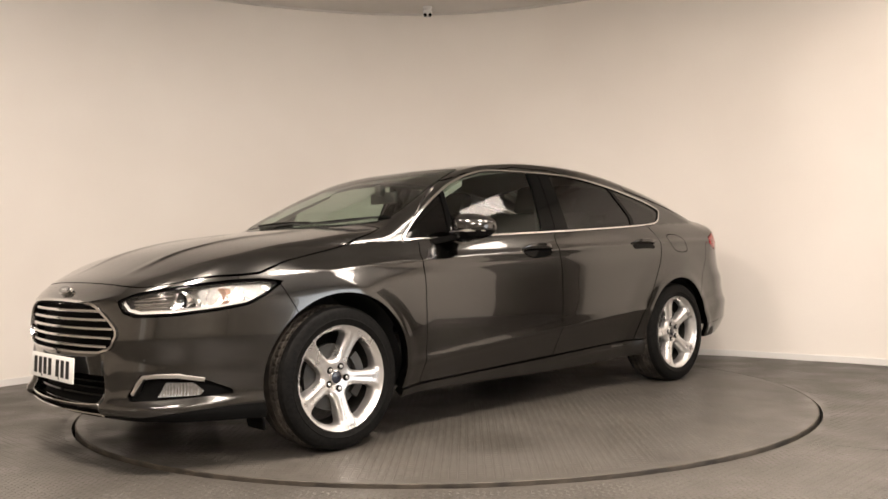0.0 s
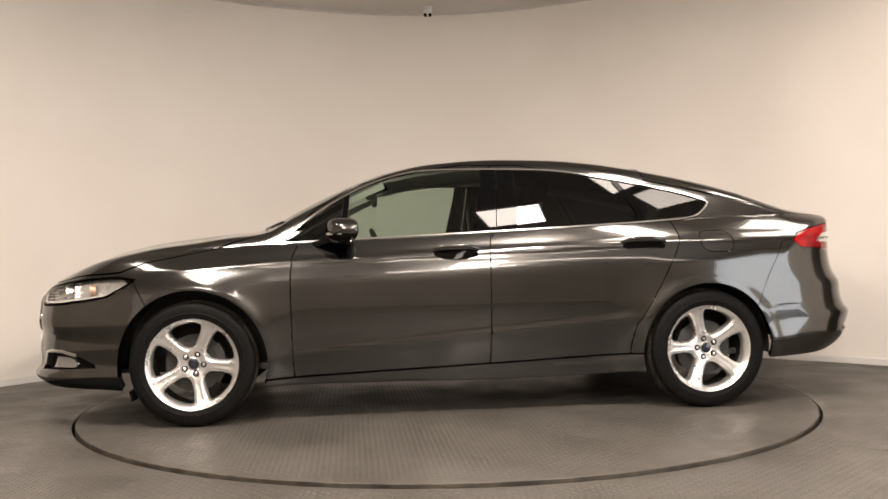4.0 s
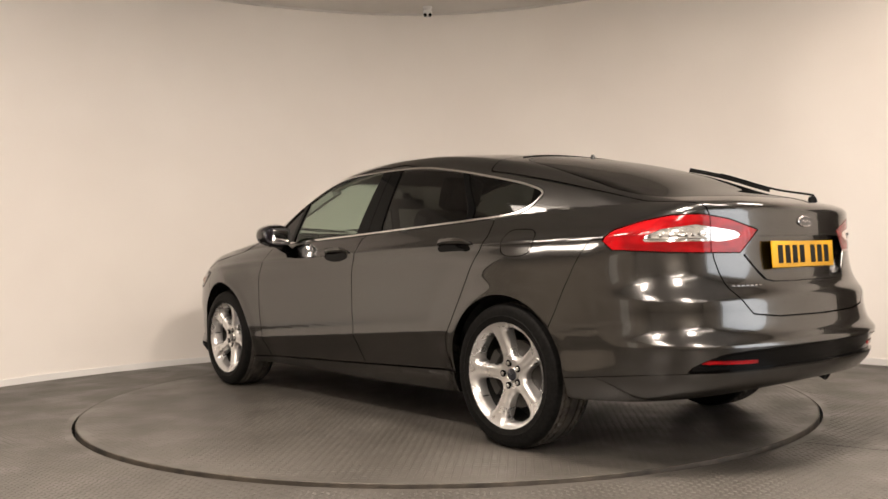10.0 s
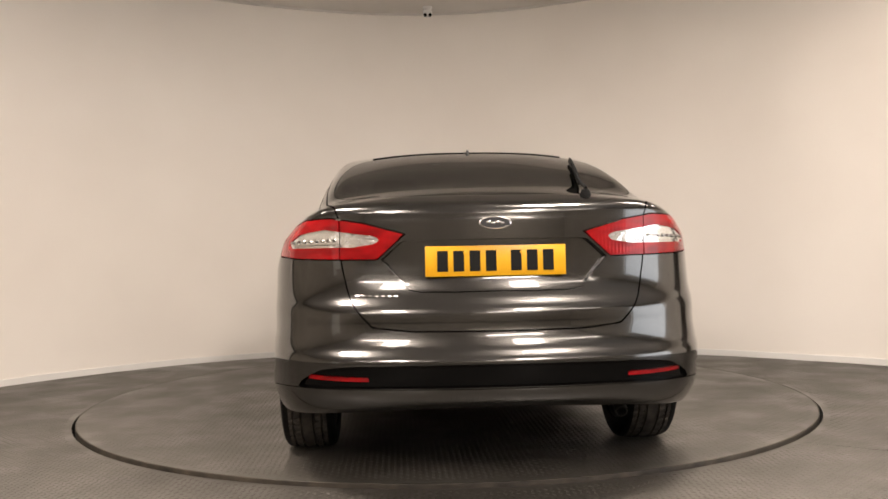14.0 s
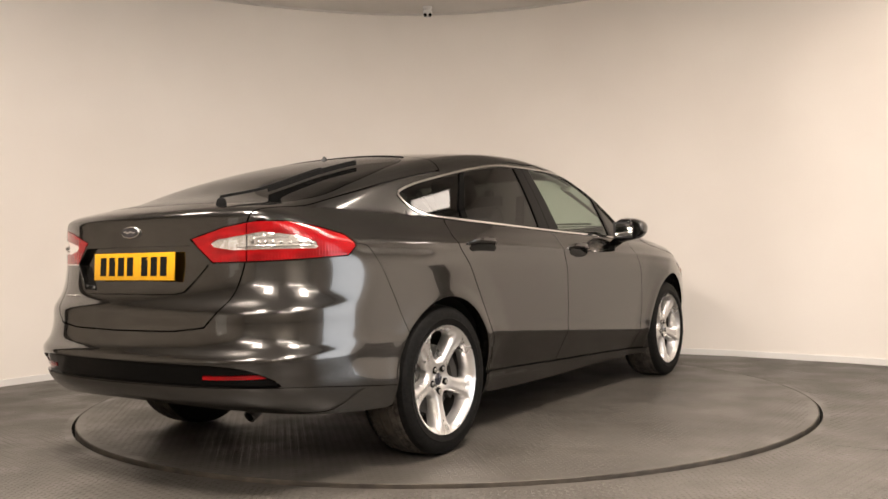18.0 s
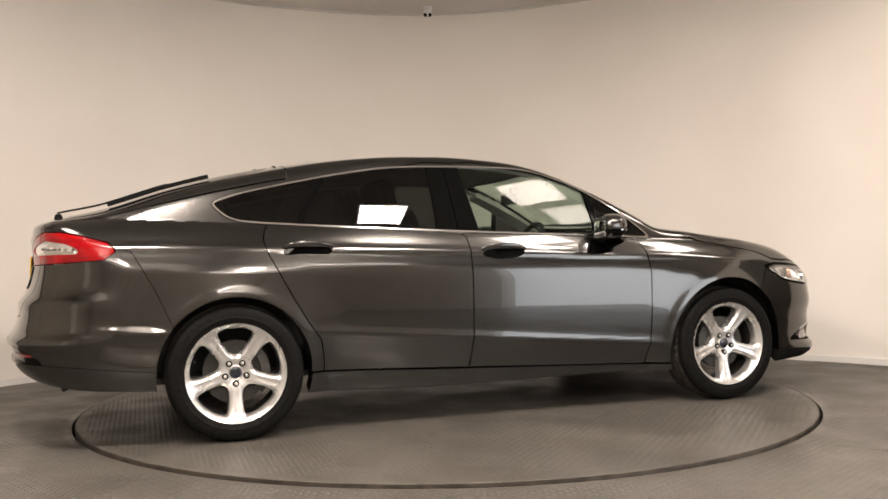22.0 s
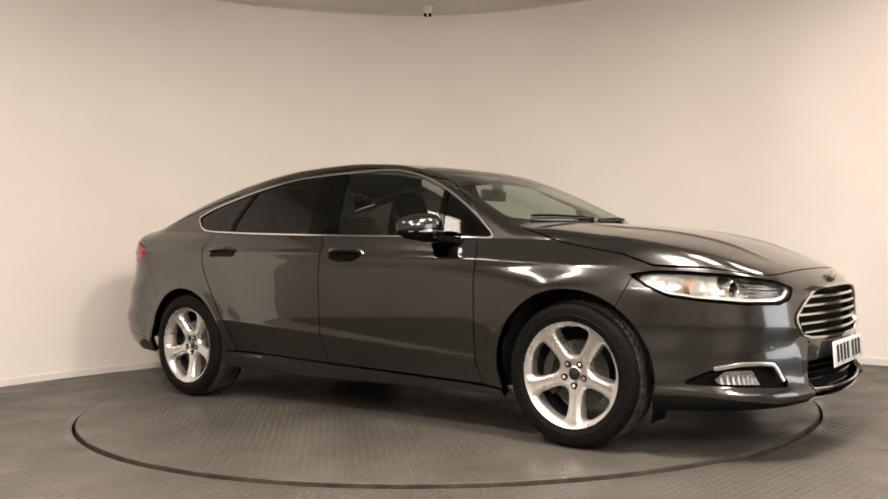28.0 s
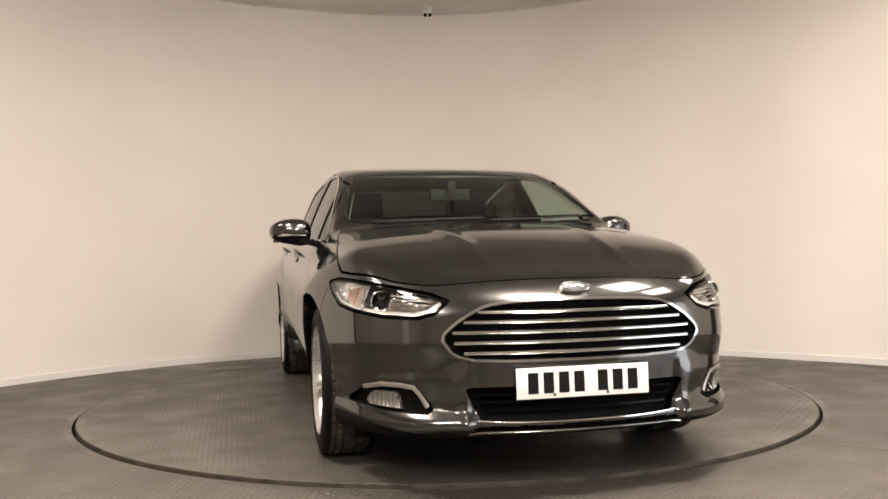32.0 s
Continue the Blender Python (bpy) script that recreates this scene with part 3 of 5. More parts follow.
def bead(name, path, width, out, inn, mat, parent, label="", closed=False, round_off=0.25, side=1, gap=0.02, taper=0.0):
    """A strip that runs along a path on the skin, standing out by out and reaching in by inn."""
    p, n = skin_at(path + [path[0]] if closed else path, gap)
    if closed:
        p, n = p[:-1], n[:-1]
    k = len(p)
    t = np.roll(p, -1, 0) - np.roll(p, 1, 0)
    if not closed:
        t[0], t[-1] = p[1] - p[0], p[-1] - p[-2]
    across = np.cross(n, t)
    across /= np.linalg.norm(across, axis=1)[:, None]
    w = np.full(k, width / 2)
    if taper:
        w *= 1 - taper * np.abs(np.linspace(-1, 1, k)) ** 3
    w = w[:, None]
    r = round_off
    ring = [p - inn * n - w * across, p + out * (1 - r) * n - w * across, p + out * n - w * (1 - r) * across, p + out * n + w * (1 - r) * across,
            p + out * (1 - r) * n + w * across, p - inn * n + w * across]
    verts = np.stack(ring, 1).reshape(-1, 3)
    if side < 0:
        verts = verts * (1, -1, 1)
    bm = bmesh.new()
    vs = [bm.verts.new(v) for v in verts]
    for i in range(k if closed else k - 1):
        j = (i + 1) % k
        for c in range(6):
            d = (c + 1) % 6
            bm.faces.new((vs[6 * i + c], vs[6 * i + d], vs[6 * j + d], vs[6 * j + c]))
    if not closed:
        bm.faces.new(vs[:6]), bm.faces.new(vs[-6:])
    return part(name, bm, mat, parent, label, smooth=40)


OFFSET = (0.0174, -0.0643)     # the car stands a little off the table's axis
car = new("car")
car.location = TABLE
tagged(car, "dark grey metallic five-door hatchback with silver five-spoke wheels", "car")


def pair(name, mesh, mat, label="", **more):
    return [panel(name, mesh, mat, car, label, side=s, **more) for s in (1, -1)]


ARCH = {1: 0.395, -1: 0.372}
WINDOW_LINE = [(0.99, 0.962), (0.82, 1.107), (0.666, 1.207), (0.517, 1.287), (0.361, 1.345), (0.204, 1.380), (0.044, 1.388), (-0.275, 1.388), (-0.594, 1.378),
               (-0.91, 1.329), (-1.23, 1.264), (-1.385, 1.229), (-1.535, 1.178), (-1.45, 1.095), (-1.36, 1.069), (-0.89, 1.041), (-0.273, 1.013), (0.349, 0.989), (0.836, 0.971)]
HEADLAMP = [(0.855, 0.790), (0.985, 0.804), (1.13, 0.800), (1.32, 0.788), (1.50, 0.773), (1.70, 0.750), (1.815, 0.720), (1.765, 0.674), (1.68, 0.656), (1.45, 0.660), (1.20, 0.678), (1.04, 0.697), (0.935, 0.742)]
TAILLAMP = [(1.125, 0.942), (1.20, 0.982), (1.35, 1.013), (1.50, 1.034), (1.68, 1.038), (1.85, 1.017), (2.045, 0.972), (1.92, 0.878), (1.72, 0.880), (1.47, 0.885), (1.18, 0.898)]
TAIL_CLEAR = [(1.335, 0.945), (1.447, 0.978), (1.65, 0.995), (1.91, 0.966), (1.945, 0.942), (1.81, 0.926), (1.36, 0.928)]
GRILLE = [(-0.2, 0.724), (0.22, 0.719), (0.36, 0.706), (0.455, 0.655), (0.528, 0.589), (0.475, 0.516), (0.38, 0.494), (-0.2, 0.494)]
INTAKE = [(-0.2, 0.408), (0.440, 0.402), (0.376, 0.274), (-0.2, 0.268)]
RECESS = [(-0.2, 0.950), (0.345, 0.948), (0.43, 0.876), (0.325, 0.778), (0.28, 0.770), (-0.2, 0.768)]
FOG = [(0.825, 0.324), (0.775, 0.385), (0.72, 0.418), (0.60, 0.412), (0.54, 0.325), (0.57, 0.303), (0.72, 0.312)]


def front_skin(y, z):
    return (2.39 - 0.31 * y * y - 1.15 * y ** 8, y, z)


def rear_skin(y, z):
    return (-2.45 + 0.236 * y * y + 0.81 * y ** 8, y, z)


def build_body():
    mesh = skin()
    mesh = clip(*mesh, mesh[0][:, 1] + 1e-9)
    # wheel arches and the open underside
    for w in (1, -1):
        pts = mesh[0]
        mesh = clip(*mesh, np.hypot(pts[:, 0] - w * AXLE, pts[:, 2] - TYRE_R) - ARCH[w])
    _, mesh = cut(mesh, lambda p: FLOOR_Z(p[:, 0]) + 0.012 - p[:, 2], 0)

    # glass and the windows' bright surround
    windows, mesh = cut(mesh, both(side_view(WINDOW_LINE, 2), lambda p: p[:, 1] - 0.45), 0.003)
    screen, mesh = cut(mesh, top_view([(1.135, -0.2), (1.135, 0.0), (1.10, 0.35), (1.02, 0.62), (0.93, 0.69), (0.70, 0.645), (0.45, 0.585), (0.30, 0.545), (0.34, 0.30), (0.36, 0.0), (0.36, -0.2)]), 0.004)
    back, mesh = cut(mesh, both(top_view([(-2.27, -0.2), (-2.27, 0.0), (-2.24, 0.40), (-2.13, 0.55), (-1.95, 0.632), (-1.60, 0.615), (-1.29, 0.56), (-1.20, 0.48), (-1.17, 0.0), (-1.17, -0.2)]), above(1.0)), 0.004)
    lamp, mesh = cut(mesh, both(corner_view(HEADLAMP, 1, 0), ahead(1.2)), 0.009)
    tail, mesh = cut(mesh, both(corner_view(TAILLAMP, -1, 0), behind(-1.5)), 0.005)
    recess, mesh = cut(mesh, both(end_view(RECESS, 0), behind(-2.0)), 0.0)
    hatch, mesh = cut(mesh, both(end_view([(-0.2, 0.612), (0.445, 0.618), (0.51, 0.685), (0.545, 0.74), (0.577, 0.88), (0.583, 1.07), (0.66, 1.11), (0.68, 1.43), (-0.2, 1.43)], 1), behind(-1.13)), 0.006)
    bonnet, mesh = cut(mesh, top_view([(1.145, -0.2), (1.145, 0.0), (1.11, 0.36), (1.035, 0.63), (1.05, 0.735), (1.5, 0.80), (1.78, 0.825), (1.91, 0.785), (2.03, 0.725), (2.14, 0.648), (2.215, 0.545), (2.243, 0.43), (2.262, 0.21), (2.268, 0.0), (2.268, -0.2)], 1), 0.006)
    grille, mesh = cut(mesh, both(end_view(GRILLE, 1), ahead(1.9)), 0)
    intake, mesh = cut(mesh, both(end_view(INTAKE, 0), ahead(1.9)), 0)
    fog, mesh = cut(mesh, both(end_view(FOG, 0), ahead(1.68)), 0)
    slot, mesh = cut(mesh, both(end_view([(-0.2, 0.264), (0.395, 0.264), (0.428, 0.243), (-0.2, 0.243)], 0), ahead(1.9)), 0)
    front_lip, mesh = cut(mesh, both(lambda p: 0.236 + 0.19 * np.clip(p[:, 1] - 0.62, 0, 0.2) - p[:, 2], ahead(1.70)), 0.003)
    bumper, mesh = cut(mesh, either(both(side_view([(1.735, 0.79), (1.655, 0.64), (1.60, 0.1), (2.6, 0.1), (2.6, 0.79)], 0)), both(ahead(1.9), below(1.2))), 0.004)
    roof, mesh = cut(mesh, both(above(1.05), lambda p: slope(p)[:, 2] / np.linalg.norm(slope(p), axis=1) - 0.83, ahead(-1.14), behind(0.45)), 0.004)
    valance, mesh = cut(mesh, both(end_view([(-0.2, 0.503), (0.50, 0.497), (0.64, 0.484), (0.70, 0.455), (0.758, 0.410), (0.66, 0.412), (0.52, 0.415), (-0.2, 0.418)], 1), behind(-2.0)), 0.002)
    skirt, mesh = cut(mesh, both(behind(-1.55), lambda p: SEAM(p[:, 0]) - p[:, 2]), 0.003)
    rear_bumper, mesh = cut(mesh, side_view([(-1.90, 0.94), (-1.79, 0.74), (-1.72, 0.58), (-1.60, 0.30), (-1.60, 0.1), (-2.8, 0.1), (-2.8, 1.00), (-2.2, 0.96)], 0), 0.003)
    sill, mesh = cut(mesh, side_view([(1.12, 0.236), (0.885, 0.243), (-0.186, 0.282), (-1.10, 0.318), (-1.2, 0.05), (1.2, 0.05)], 0), 0.005)
    front_door, mesh = cut(mesh, side_view([(0.86, 0.97), (0.905, 0.875), (0.90, 0.42), (0.885, 0.1), (-0.186, 0.1), (-0.186, 0.75), (-0.19, 0.98), (-0.235, 1.012), (-0.24, 1.30), (-0.22, 1.43), (0.5, 1.33), (0.82, 1.13)], 1), 0.006)
    rear_door, mesh = cut(mesh, side_view([(-0.19, 0.98), (-0.186, 0.75), (-0.186, 0.1), (-0.97, 0.1), (-0.995, 0.465), (-1.06, 0.55), (-1.165, 0.73), (-1.285, 0.96), (-1.26, 1.06), (-1.02, 1.30), (-0.22, 1.43), (-0.24, 1.30), (-0.235, 1.012)], 1), 0.006)
    rail, mesh = cut(mesh, both(lambda p: p[:, 2] - BELT(p[:, 0]) - 0.02, ahead(-1.9), behind(1.0)), 0.0)
    fender, quarter = cut(mesh, ahead(0.3), 0)
    flap, quarter_left = cut(quarter, side_view([(-1.39, 1.005), (-1.59, 1.000), (-1.595, 0.880), (-1.405, 0.880)], 2), 0.004)

    panel("bonnet", bonnet, paint, car)
    panel("roof", roof, paint, car)
    panel("headlining", roof, grey_liner, car, "pale cloth headlining", lift=-0.03, depth=0.01)
    tailgate = panel("tailgate", hatch, paint, car)
    panel("plate_recess", recess, paint, tailgate, "recess round the rear plate", lift=-0.024, depth=-0.024)
    front = panel("front_bumper", bumper, paint, car, depth=0.05)
    panel("front_lip", front_lip, void_black, front, "black lower lip", depth=0.05)
    behind_bumper = panel("rear_bumper", rear_bumper, paint, car, depth=0.05)
    panel("rear_skirt", skirt, paint, behind_bumper, depth=0.03)
    panel("valance_strip", valance, piano_black, behind_bumper, "gloss black strip", lift=-0.012, depth=-0.012)
    doors = pair("front_door", front_door, paint) + pair("rear_door", rear_door, paint)
    pair("sill", sill, paint, lift=0.012, depth=0.05)
    pair("front_wing", fender, paint, depth=0.05)
    panel("rear_wing", quarter_left, paint, car, depth=0.05, side=1)
    panel("rear_wing", quarter, paint, car, depth=0.05, side=-1)
    panel("fuel_flap", flap, paint, car, depth=0.01, side=1)
    rail_front, rail_rear = cut(rail, ahead(-0.6), 0)
    for name, piece in (("front_pillar", rail_front), ("rear_pillar", rail_rear)):
        pair(name, piece, paint)
        pair("pillar_trim", piece, grey_liner, "pale grey pillar trim", lift=-0.035, depth=0.012)
    for s in (1, -1):
        bead("windscreen_pillar_trim", [(0.86, 0.72, 1.10), (0.77, 0.70, 1.158), (0.68, 0.68, 1.216), (0.59, 0.66, 1.266), (0.50, 0.64, 1.312), (0.41, 0.62, 1.346)], 0.085, -0.034, 0.062, grey_liner, car, "pale moulded trim on the windscreen pillar", side=s, gap=0.06)

    panel("windscreen", screen, clear_glass, car, "clear windscreen", depth=0.004)
    edge, _ = cut(screen, lambda p: 0.028 - np.minimum(np.minimum((1.135 - 0.30 * p[:, 1] ** 2 - p[:, 0]) * 0.7, (p[:, 0] - 0.345) * 0.9), 0.70 - p[:, 1] - 0.235 * (0.95 - p[:, 0])), 0)
    panel("windscreen_border", edge, black_gloss, car, "black printed windscreen border", lift=-0.006, depth=0)
    panel("rear_window", back, privacy_glass, car, "dark tinted rear window", depth=0.004)

    # side windows: bright strip, black pillars, panes
    outline = polygon(WINDOW_LINE, 2)
    strip, rest = cut(windows, lambda p: 0.0105 - within(p[:, 0], p[:, 2], outline), 0)
    pillar_b, rest = cut(rest, side_view([(-0.355, 0.9), (-0.365, 1.5), (-0.185, 1.5), (-0.165, 1.3), (-0.09, 0.9)], 0), 0.002)
    pillar_c, rest = cut(rest, side_view([(-1.095, 0.9), (-1.10, 1.12), (-0.96, 1.32), (-0.9, 1.5), (-0.86, 1.5), (-0.93, 1.31), (-1.055, 1.12), (-1.05, 0.9)], 0), 0.002)
    pillar_a, rest = cut(rest, side_view([(0.655, 0.9), (0.60, 1.30), (0.57, 1.30), (0.615, 0.9)], 0), 0.002)
    light_pane, rest = cut(rest, ahead(0.60), 0)
    front_pane, rest = cut(rest, ahead(-0.2), 0)
    rear_pane, quarter_pane = cut(rest, ahead(-1.0), 0)
    pair("window_strip", strip, chrome, "bright metal window surround", lift=0.004, depth=0.008)
    for cover in cut(pillar_b, side_view([(-0.225, 0.9), (-0.275, 1.5), (0.2, 1.5), (0.2, 0.9)], 0), 0.005):
        pair("door_pillar", cover, black_gloss, "gloss black pillar cover")
    pair("window_divider", pillar_c, black_gloss, "gloss black window divider")
    pair("mirror_pillar", pillar_a, black_gloss, "black pillar at the door mirror")
    pair("quarter_light", light_pane, privacy_glass, "small dark pane by the mirror", lift=-0.006, depth=0.004)
    pair("front_window", front_pane, clear_glass, "clear front side window", lift=-0.006, depth=0.004)
    pair("rear_side_window", rear_pane, privacy_glass, "dark tinted rear side window", lift=-0.006, depth=0.004)
    pair("quarter_window", quarter_pane, privacy_glass, "dark tinted quarter window", lift=-0.006, depth=0.004)

    # grille: bright frame, black back, five bars
    ring, inner = cut(grille, lambda p: 0.010 - within(p[:, 1], p[:, 2], polygon(GRILLE, 1)), 0)
    mouth = panel("grille", inner, void_black, car, "black grille with bright bars", lift=-0.055, depth=-0.055)
    panel("grille_frame", ring, grille_chrome, mouth, "bright metal grille frame", lift=0.008, depth=0.03)
    for z, reach in ((0.680, 0.385), (0.642, 0.435), (0.604, 0.475), (0.566, 0.470), (0.528, 0.435)):
        ys = np.linspace(-reach, reach, 25)
        bead("grille_bar", [front_skin(y, z) for y in ys], 0.0120, -0.004, 0.030, grille_chrome, mouth, "bright metal grille bar", gap=0.06)
    low = panel("lower_intake", intake, void_black, car, "black lower intake", lift=-0.05, depth=-0.05)
    for z, reach in ((0.372, 0.40), (0.345, 0.385), (0.318, 0.37)):
        bead("intake_bar", [front_skin(y, z) for y in np.linspace(-reach, reach, 25)], 0.011, -0.012, 0.03, black_gloss, low, gap=0.06)
    bead("intake_strip", [front_skin(y, 0.272 + 0.006 * (y / 0.39) ** 4) for y in np.linspace(-0.392, 0.392, 25)], 0.006, 0.005, 0.02, chrome, low, "bright metal lower strip", gap=0.06)
    panel("lip_slot", slot, void_black, front, "black slot above the lip", lift=-0.03, depth=-0.03)
    bead("lip_strip", [front_skin(y, 0.239) for y in np.linspace(-0.425, 0.425, 25)], 0.006, 0.005, 0.012, dark_chrome, front, "bright metal strip along the lip", gap=0.06)

    # fog lamps in dark pockets, each under a bright bent strip
    for s in (1, -1):
        pocket = panel("fog_pocket", fog, void_black, front, "dark fog lamp pocket", lift=-0.03, depth=-0.03, side=s)
        bead("daylight_strip", [front_skin(y, z) for y, z in ((0.775, 0.388), (0.72, 0.407), (0.66, 0.409), (0.612, 0.402), (0.590, 0.372), (0.566, 0.330))], 0.017, 0.004, 0.03, satin, pocket, "satin silver bent strip", side=s, gap=0.025)
        lens, _ = cut(fog, end_view([(0.745, 0.376), (0.675, 0.378), (0.655, 0.322), (0.775, 0.325)], 0), 0)
        panel("fog_lamp", lens, fog_lens, pocket, "clear fog lamp", lift=-0.010, depth=0.02, side=s)

    # tail lamps: red with a clear middle, parted at the tailgate
    outline = polygon(TAIL_CLEAR, 1)
    for s in (1, -1):
        outer, gate = cut(tail, lambda p: p[:, 1] - 0.580, 0.005)
        for name, piece, holder in (("tail_lamp", outer, car), ("gate_lamp", gate, tailgate)):
            clear, red = cut(piece, corner_view(TAIL_CLEAR, -1, 0), 0.0)
            lens = panel(name, red, red_lens, holder, "glossy red tail lamp lens", depth=0.04, side=s)
            panel("clear_lens", clear, ribbed_lens, lens if holder is car else holder, "clear lens with silvery reflector", lift=-0.004, depth=0.03, side=s)

        # a row of small lights and a bright guide inside the clear middle
        for k in range(8):
            y = 0.62 + 0.025 * k
            p, n = skin_at([(rear_skin(y, 0.95)[0], y, 0.957 - 0.001 * k)])
            bm = lathe([(0.001, 0.005), (0.0055, 0.004), (0.0075, -0.004)], 10)
            bm.transform(Matrix.Diagonal((1, s, 1, 1)) @ Matrix.Translation(p[0]) @ Vector(n[0]).to_track_quat("Z", "Y").to_matrix().to_4x4())
            part("lamp_diode", bm, dark_chrome, car, "small round light in the tail lamp")
        bead("tail_guide", [(rear_skin(y, 0.93)[0], y, 0.940) for y in np.linspace(0.605, 0.80, 9)], 0.006, 0.002, 0.01, chrome, car, "bright line in the tail lamp", side=s, gap=0.03)

    # headlamps: black seal, clear cover, a bright bowl at the outer end and a smoked one with fins at the inner end
    rim_line = polygon(HEADLAMP, 0)
    for s in (1, -1):
        seal, inner = cut(lamp, lambda p: 0.011 - within(p[:, 0] - p[:, 1], p[:, 2], rim_line), 0)
        cover = panel("headlamp", inner, lamp_glass, car, "clear headlamp with chrome reflectors", lift=0.002, depth=0.0, side=s)
        panel("seal", seal, black_gloss, cover, "black lamp edge", depth=0.03, side=s)
        bright, dim = cut(inner, lambda p: 1.30 + 0.5 * (p[:, 2] - 0.72) - (p[:, 0] - p[:, 1]), 0)
        panel("bowl", bright, lamp_silver, cover, "silver headlamp bowl", lift=-0.022, depth=-0.022, side=s)
        panel("smoked_bowl", dim, lamp_dark, cover, "smoked chrome inner bowl", lift=-0.040, depth=-0.040, side=s)

        def lamp_point(u, z):
            d = np.linspace(0.30, 0.88, 600)
            x = 2.36 - 0.31 * d * d - 1.15 * d ** 8
            i = int(np.argmin(np.abs(x - d - u)))
            return (x[i], d[i], z)
        bead("light_guide", [lamp_point(u, z) for u, z in ((0.945, 0.748), (1.04, 0.712), (1.20, 0.692), (1.45, 0.675), (1.64, 0.670), (1.715, 0.681), (1.775, 0.716))], 0.013, -0.010, 0.012, white_lens, cover, "white light guide", side=s)
        for u0, u1, z0, z1 in ((1.47, 1.70, 0.752, 0.737), (1.50, 1.72, 0.733, 0.722), (1.48, 1.70, 0.714, 0.706), (1.48, 1.66, 0.696, 0.690)):
            bead("reflector_fin", [lamp_point(u0 + (u1 - u0) * k, z0 + (z1 - z0) * k) for k in (0, 0.5, 1)], 0.0035, -0.022, 0.014, chrome, cover, "thin chrome fin", side=s)
        for u in (1.06, 1.12, 1.27):
            bead("bowl_step", [lamp_point(u - 0.02, 0.776), lamp_point(u, 0.742), lamp_point(u - 0.01, 0.710)], 0.004, -0.014, 0.010, lamp_dark, cover, "step in the reflector", side=s)
        for u, z, r, mat, name in ((1.405, 0.726, 0.032, piano_black, "projector_lens"), (1.405, 0.726, 0.040, chrome, "projector_ring"), (1.19, 0.738, 0.036, None, "indicator")):
            p, n = skin_at([lamp_point(u, z)])
            at, nv = Vector(p[0]), Vector(n[0])
            aim = Vector((nv.x + 1.2, nv.y * 0.6, 0)).normalized()
            turn = aim.to_track_quat("Z", "Y").to_matrix().to_4x4()
            if name == "projector_ring":
                bm = lathe([(r * 0.80, -0.03), (r * 0.82, 0.004), (r * 0.92, 0.008), (r, 0.004), (r * 1.02, -0.03)], 28)
            else:
                bm = lathe([(0.001, 0.008), (r * 0.5, 0.006), (r * 0.8, -0.001), (r, -0.012), (r * 1.02, -0.03)] if mat else [(0.001, -0.006), (r * 0.5, -0.005), (r * 0.85, -0.003), (r, -0.001), (r * 1.02, -0.03)], 28)
            bm.transform(Matrix.Translation(at - nv * 0.020) @ turn)
            if s < 0:
                bm.transform(Matrix.Diagonal((1, -1, 1, 1)))
            part(name, bm, mat or amber, cover, {"indicator": "amber indicator reflector", "projector_ring": "chrome ring round the projector", "projector_lens": "round projector lens"}[name])
    return front, behind_bumper, tailgate, doors


front_bumper, back_bumper, tailgate, doors = build_body()


def badge(at, tilt, holder):
    """A plain oval badge: dark blue with a bright rim."""
    for name, a, b, d, mat, label in (("badge", 0.060, 0.0245, 0.006, chrome, "oval chrome-rimmed badge"), ("badge_face", 0.0565, 0.0212, 0.0085, badge_blue, "dark blue badge face")):
        bm = lathe([(0.001, d), (0.93, d), (1.0, d * 0.6), (1.0, -0.012)], 40)
        bm.transform(Matrix.Translation(at) @ tilt @ Matrix.Diagonal((a, b, 1, 1)))
        ob = part(name, bm, mat, holder, label)
        if name == "badge":
            holder = ob
    bm = bmesh.new()
    for i, (x, w) in enumerate(((-0.026, 0.014), (-0.009, 0.016), (0.009, 0.016), (0.026, 0.012))):
        box((w, 0.006, 0.002), (x, 0.002 * (-1) ** i, 0.009), 0.0008, bm=bm)
    bm.transform(Matrix.Translation(at) @ tilt)
    part("badge_mark", bm, chrome, holder, "bright raised mark")


def facing(way, lean):
    """Turns a thing that faces up so that it faces ahead (1) or behind (-1), leaning back by some degrees."""
    return Matrix.Rotation(radians(90 if way > 0 else -90), 4, "Z") @ Matrix.Rotation(radians(90 - lean), 4, "X")


badge((2.336, 0, 0.762), facing(1, 40), front_bumper)
badge((-2.404, 0, 1.008), facing(-1, 4), tailgate)


def number_plate(at, way, lean, mat, label):
    m = Matrix.Translation(at) @ facing(way, lean)
    bm = box((0.522, 0.113, 0.006), (0, 0, 0), 0.002)
    bm.transform(m)
    plate = part("number_plate", bm, mat, front_bumper if way > 0 else tailgate, label)
    x = -0.197
    for i in range(7):
        bm = box((0.040, 0.077, 0.001), (x, 0, 0.0036))
        bm.transform(m)
        part("plate_bar", bm, ink, plate, "black bar")
        x += 0.060 if i != 3 else 0.093
    for sx in (-0.115, 0.095):
        bm = lathe([(0.001, 0.0055), (0.005, 0.0045), (0.006, 0.003)], 10)
        bm.transform(m @ Matrix.Translation((sx, -0.045 if way > 0 else 0.03, 0)))
        part("plate_screw", bm, ink if way > 0 else mat, plate)


number_plate((2.402, 0, 0.4165), 1, 3, plate_white, "white front plate with black bars")
number_plate((-2.396, 0, 0.868), -1, 3, plate_yellow, "yellow rear plate with black bars")


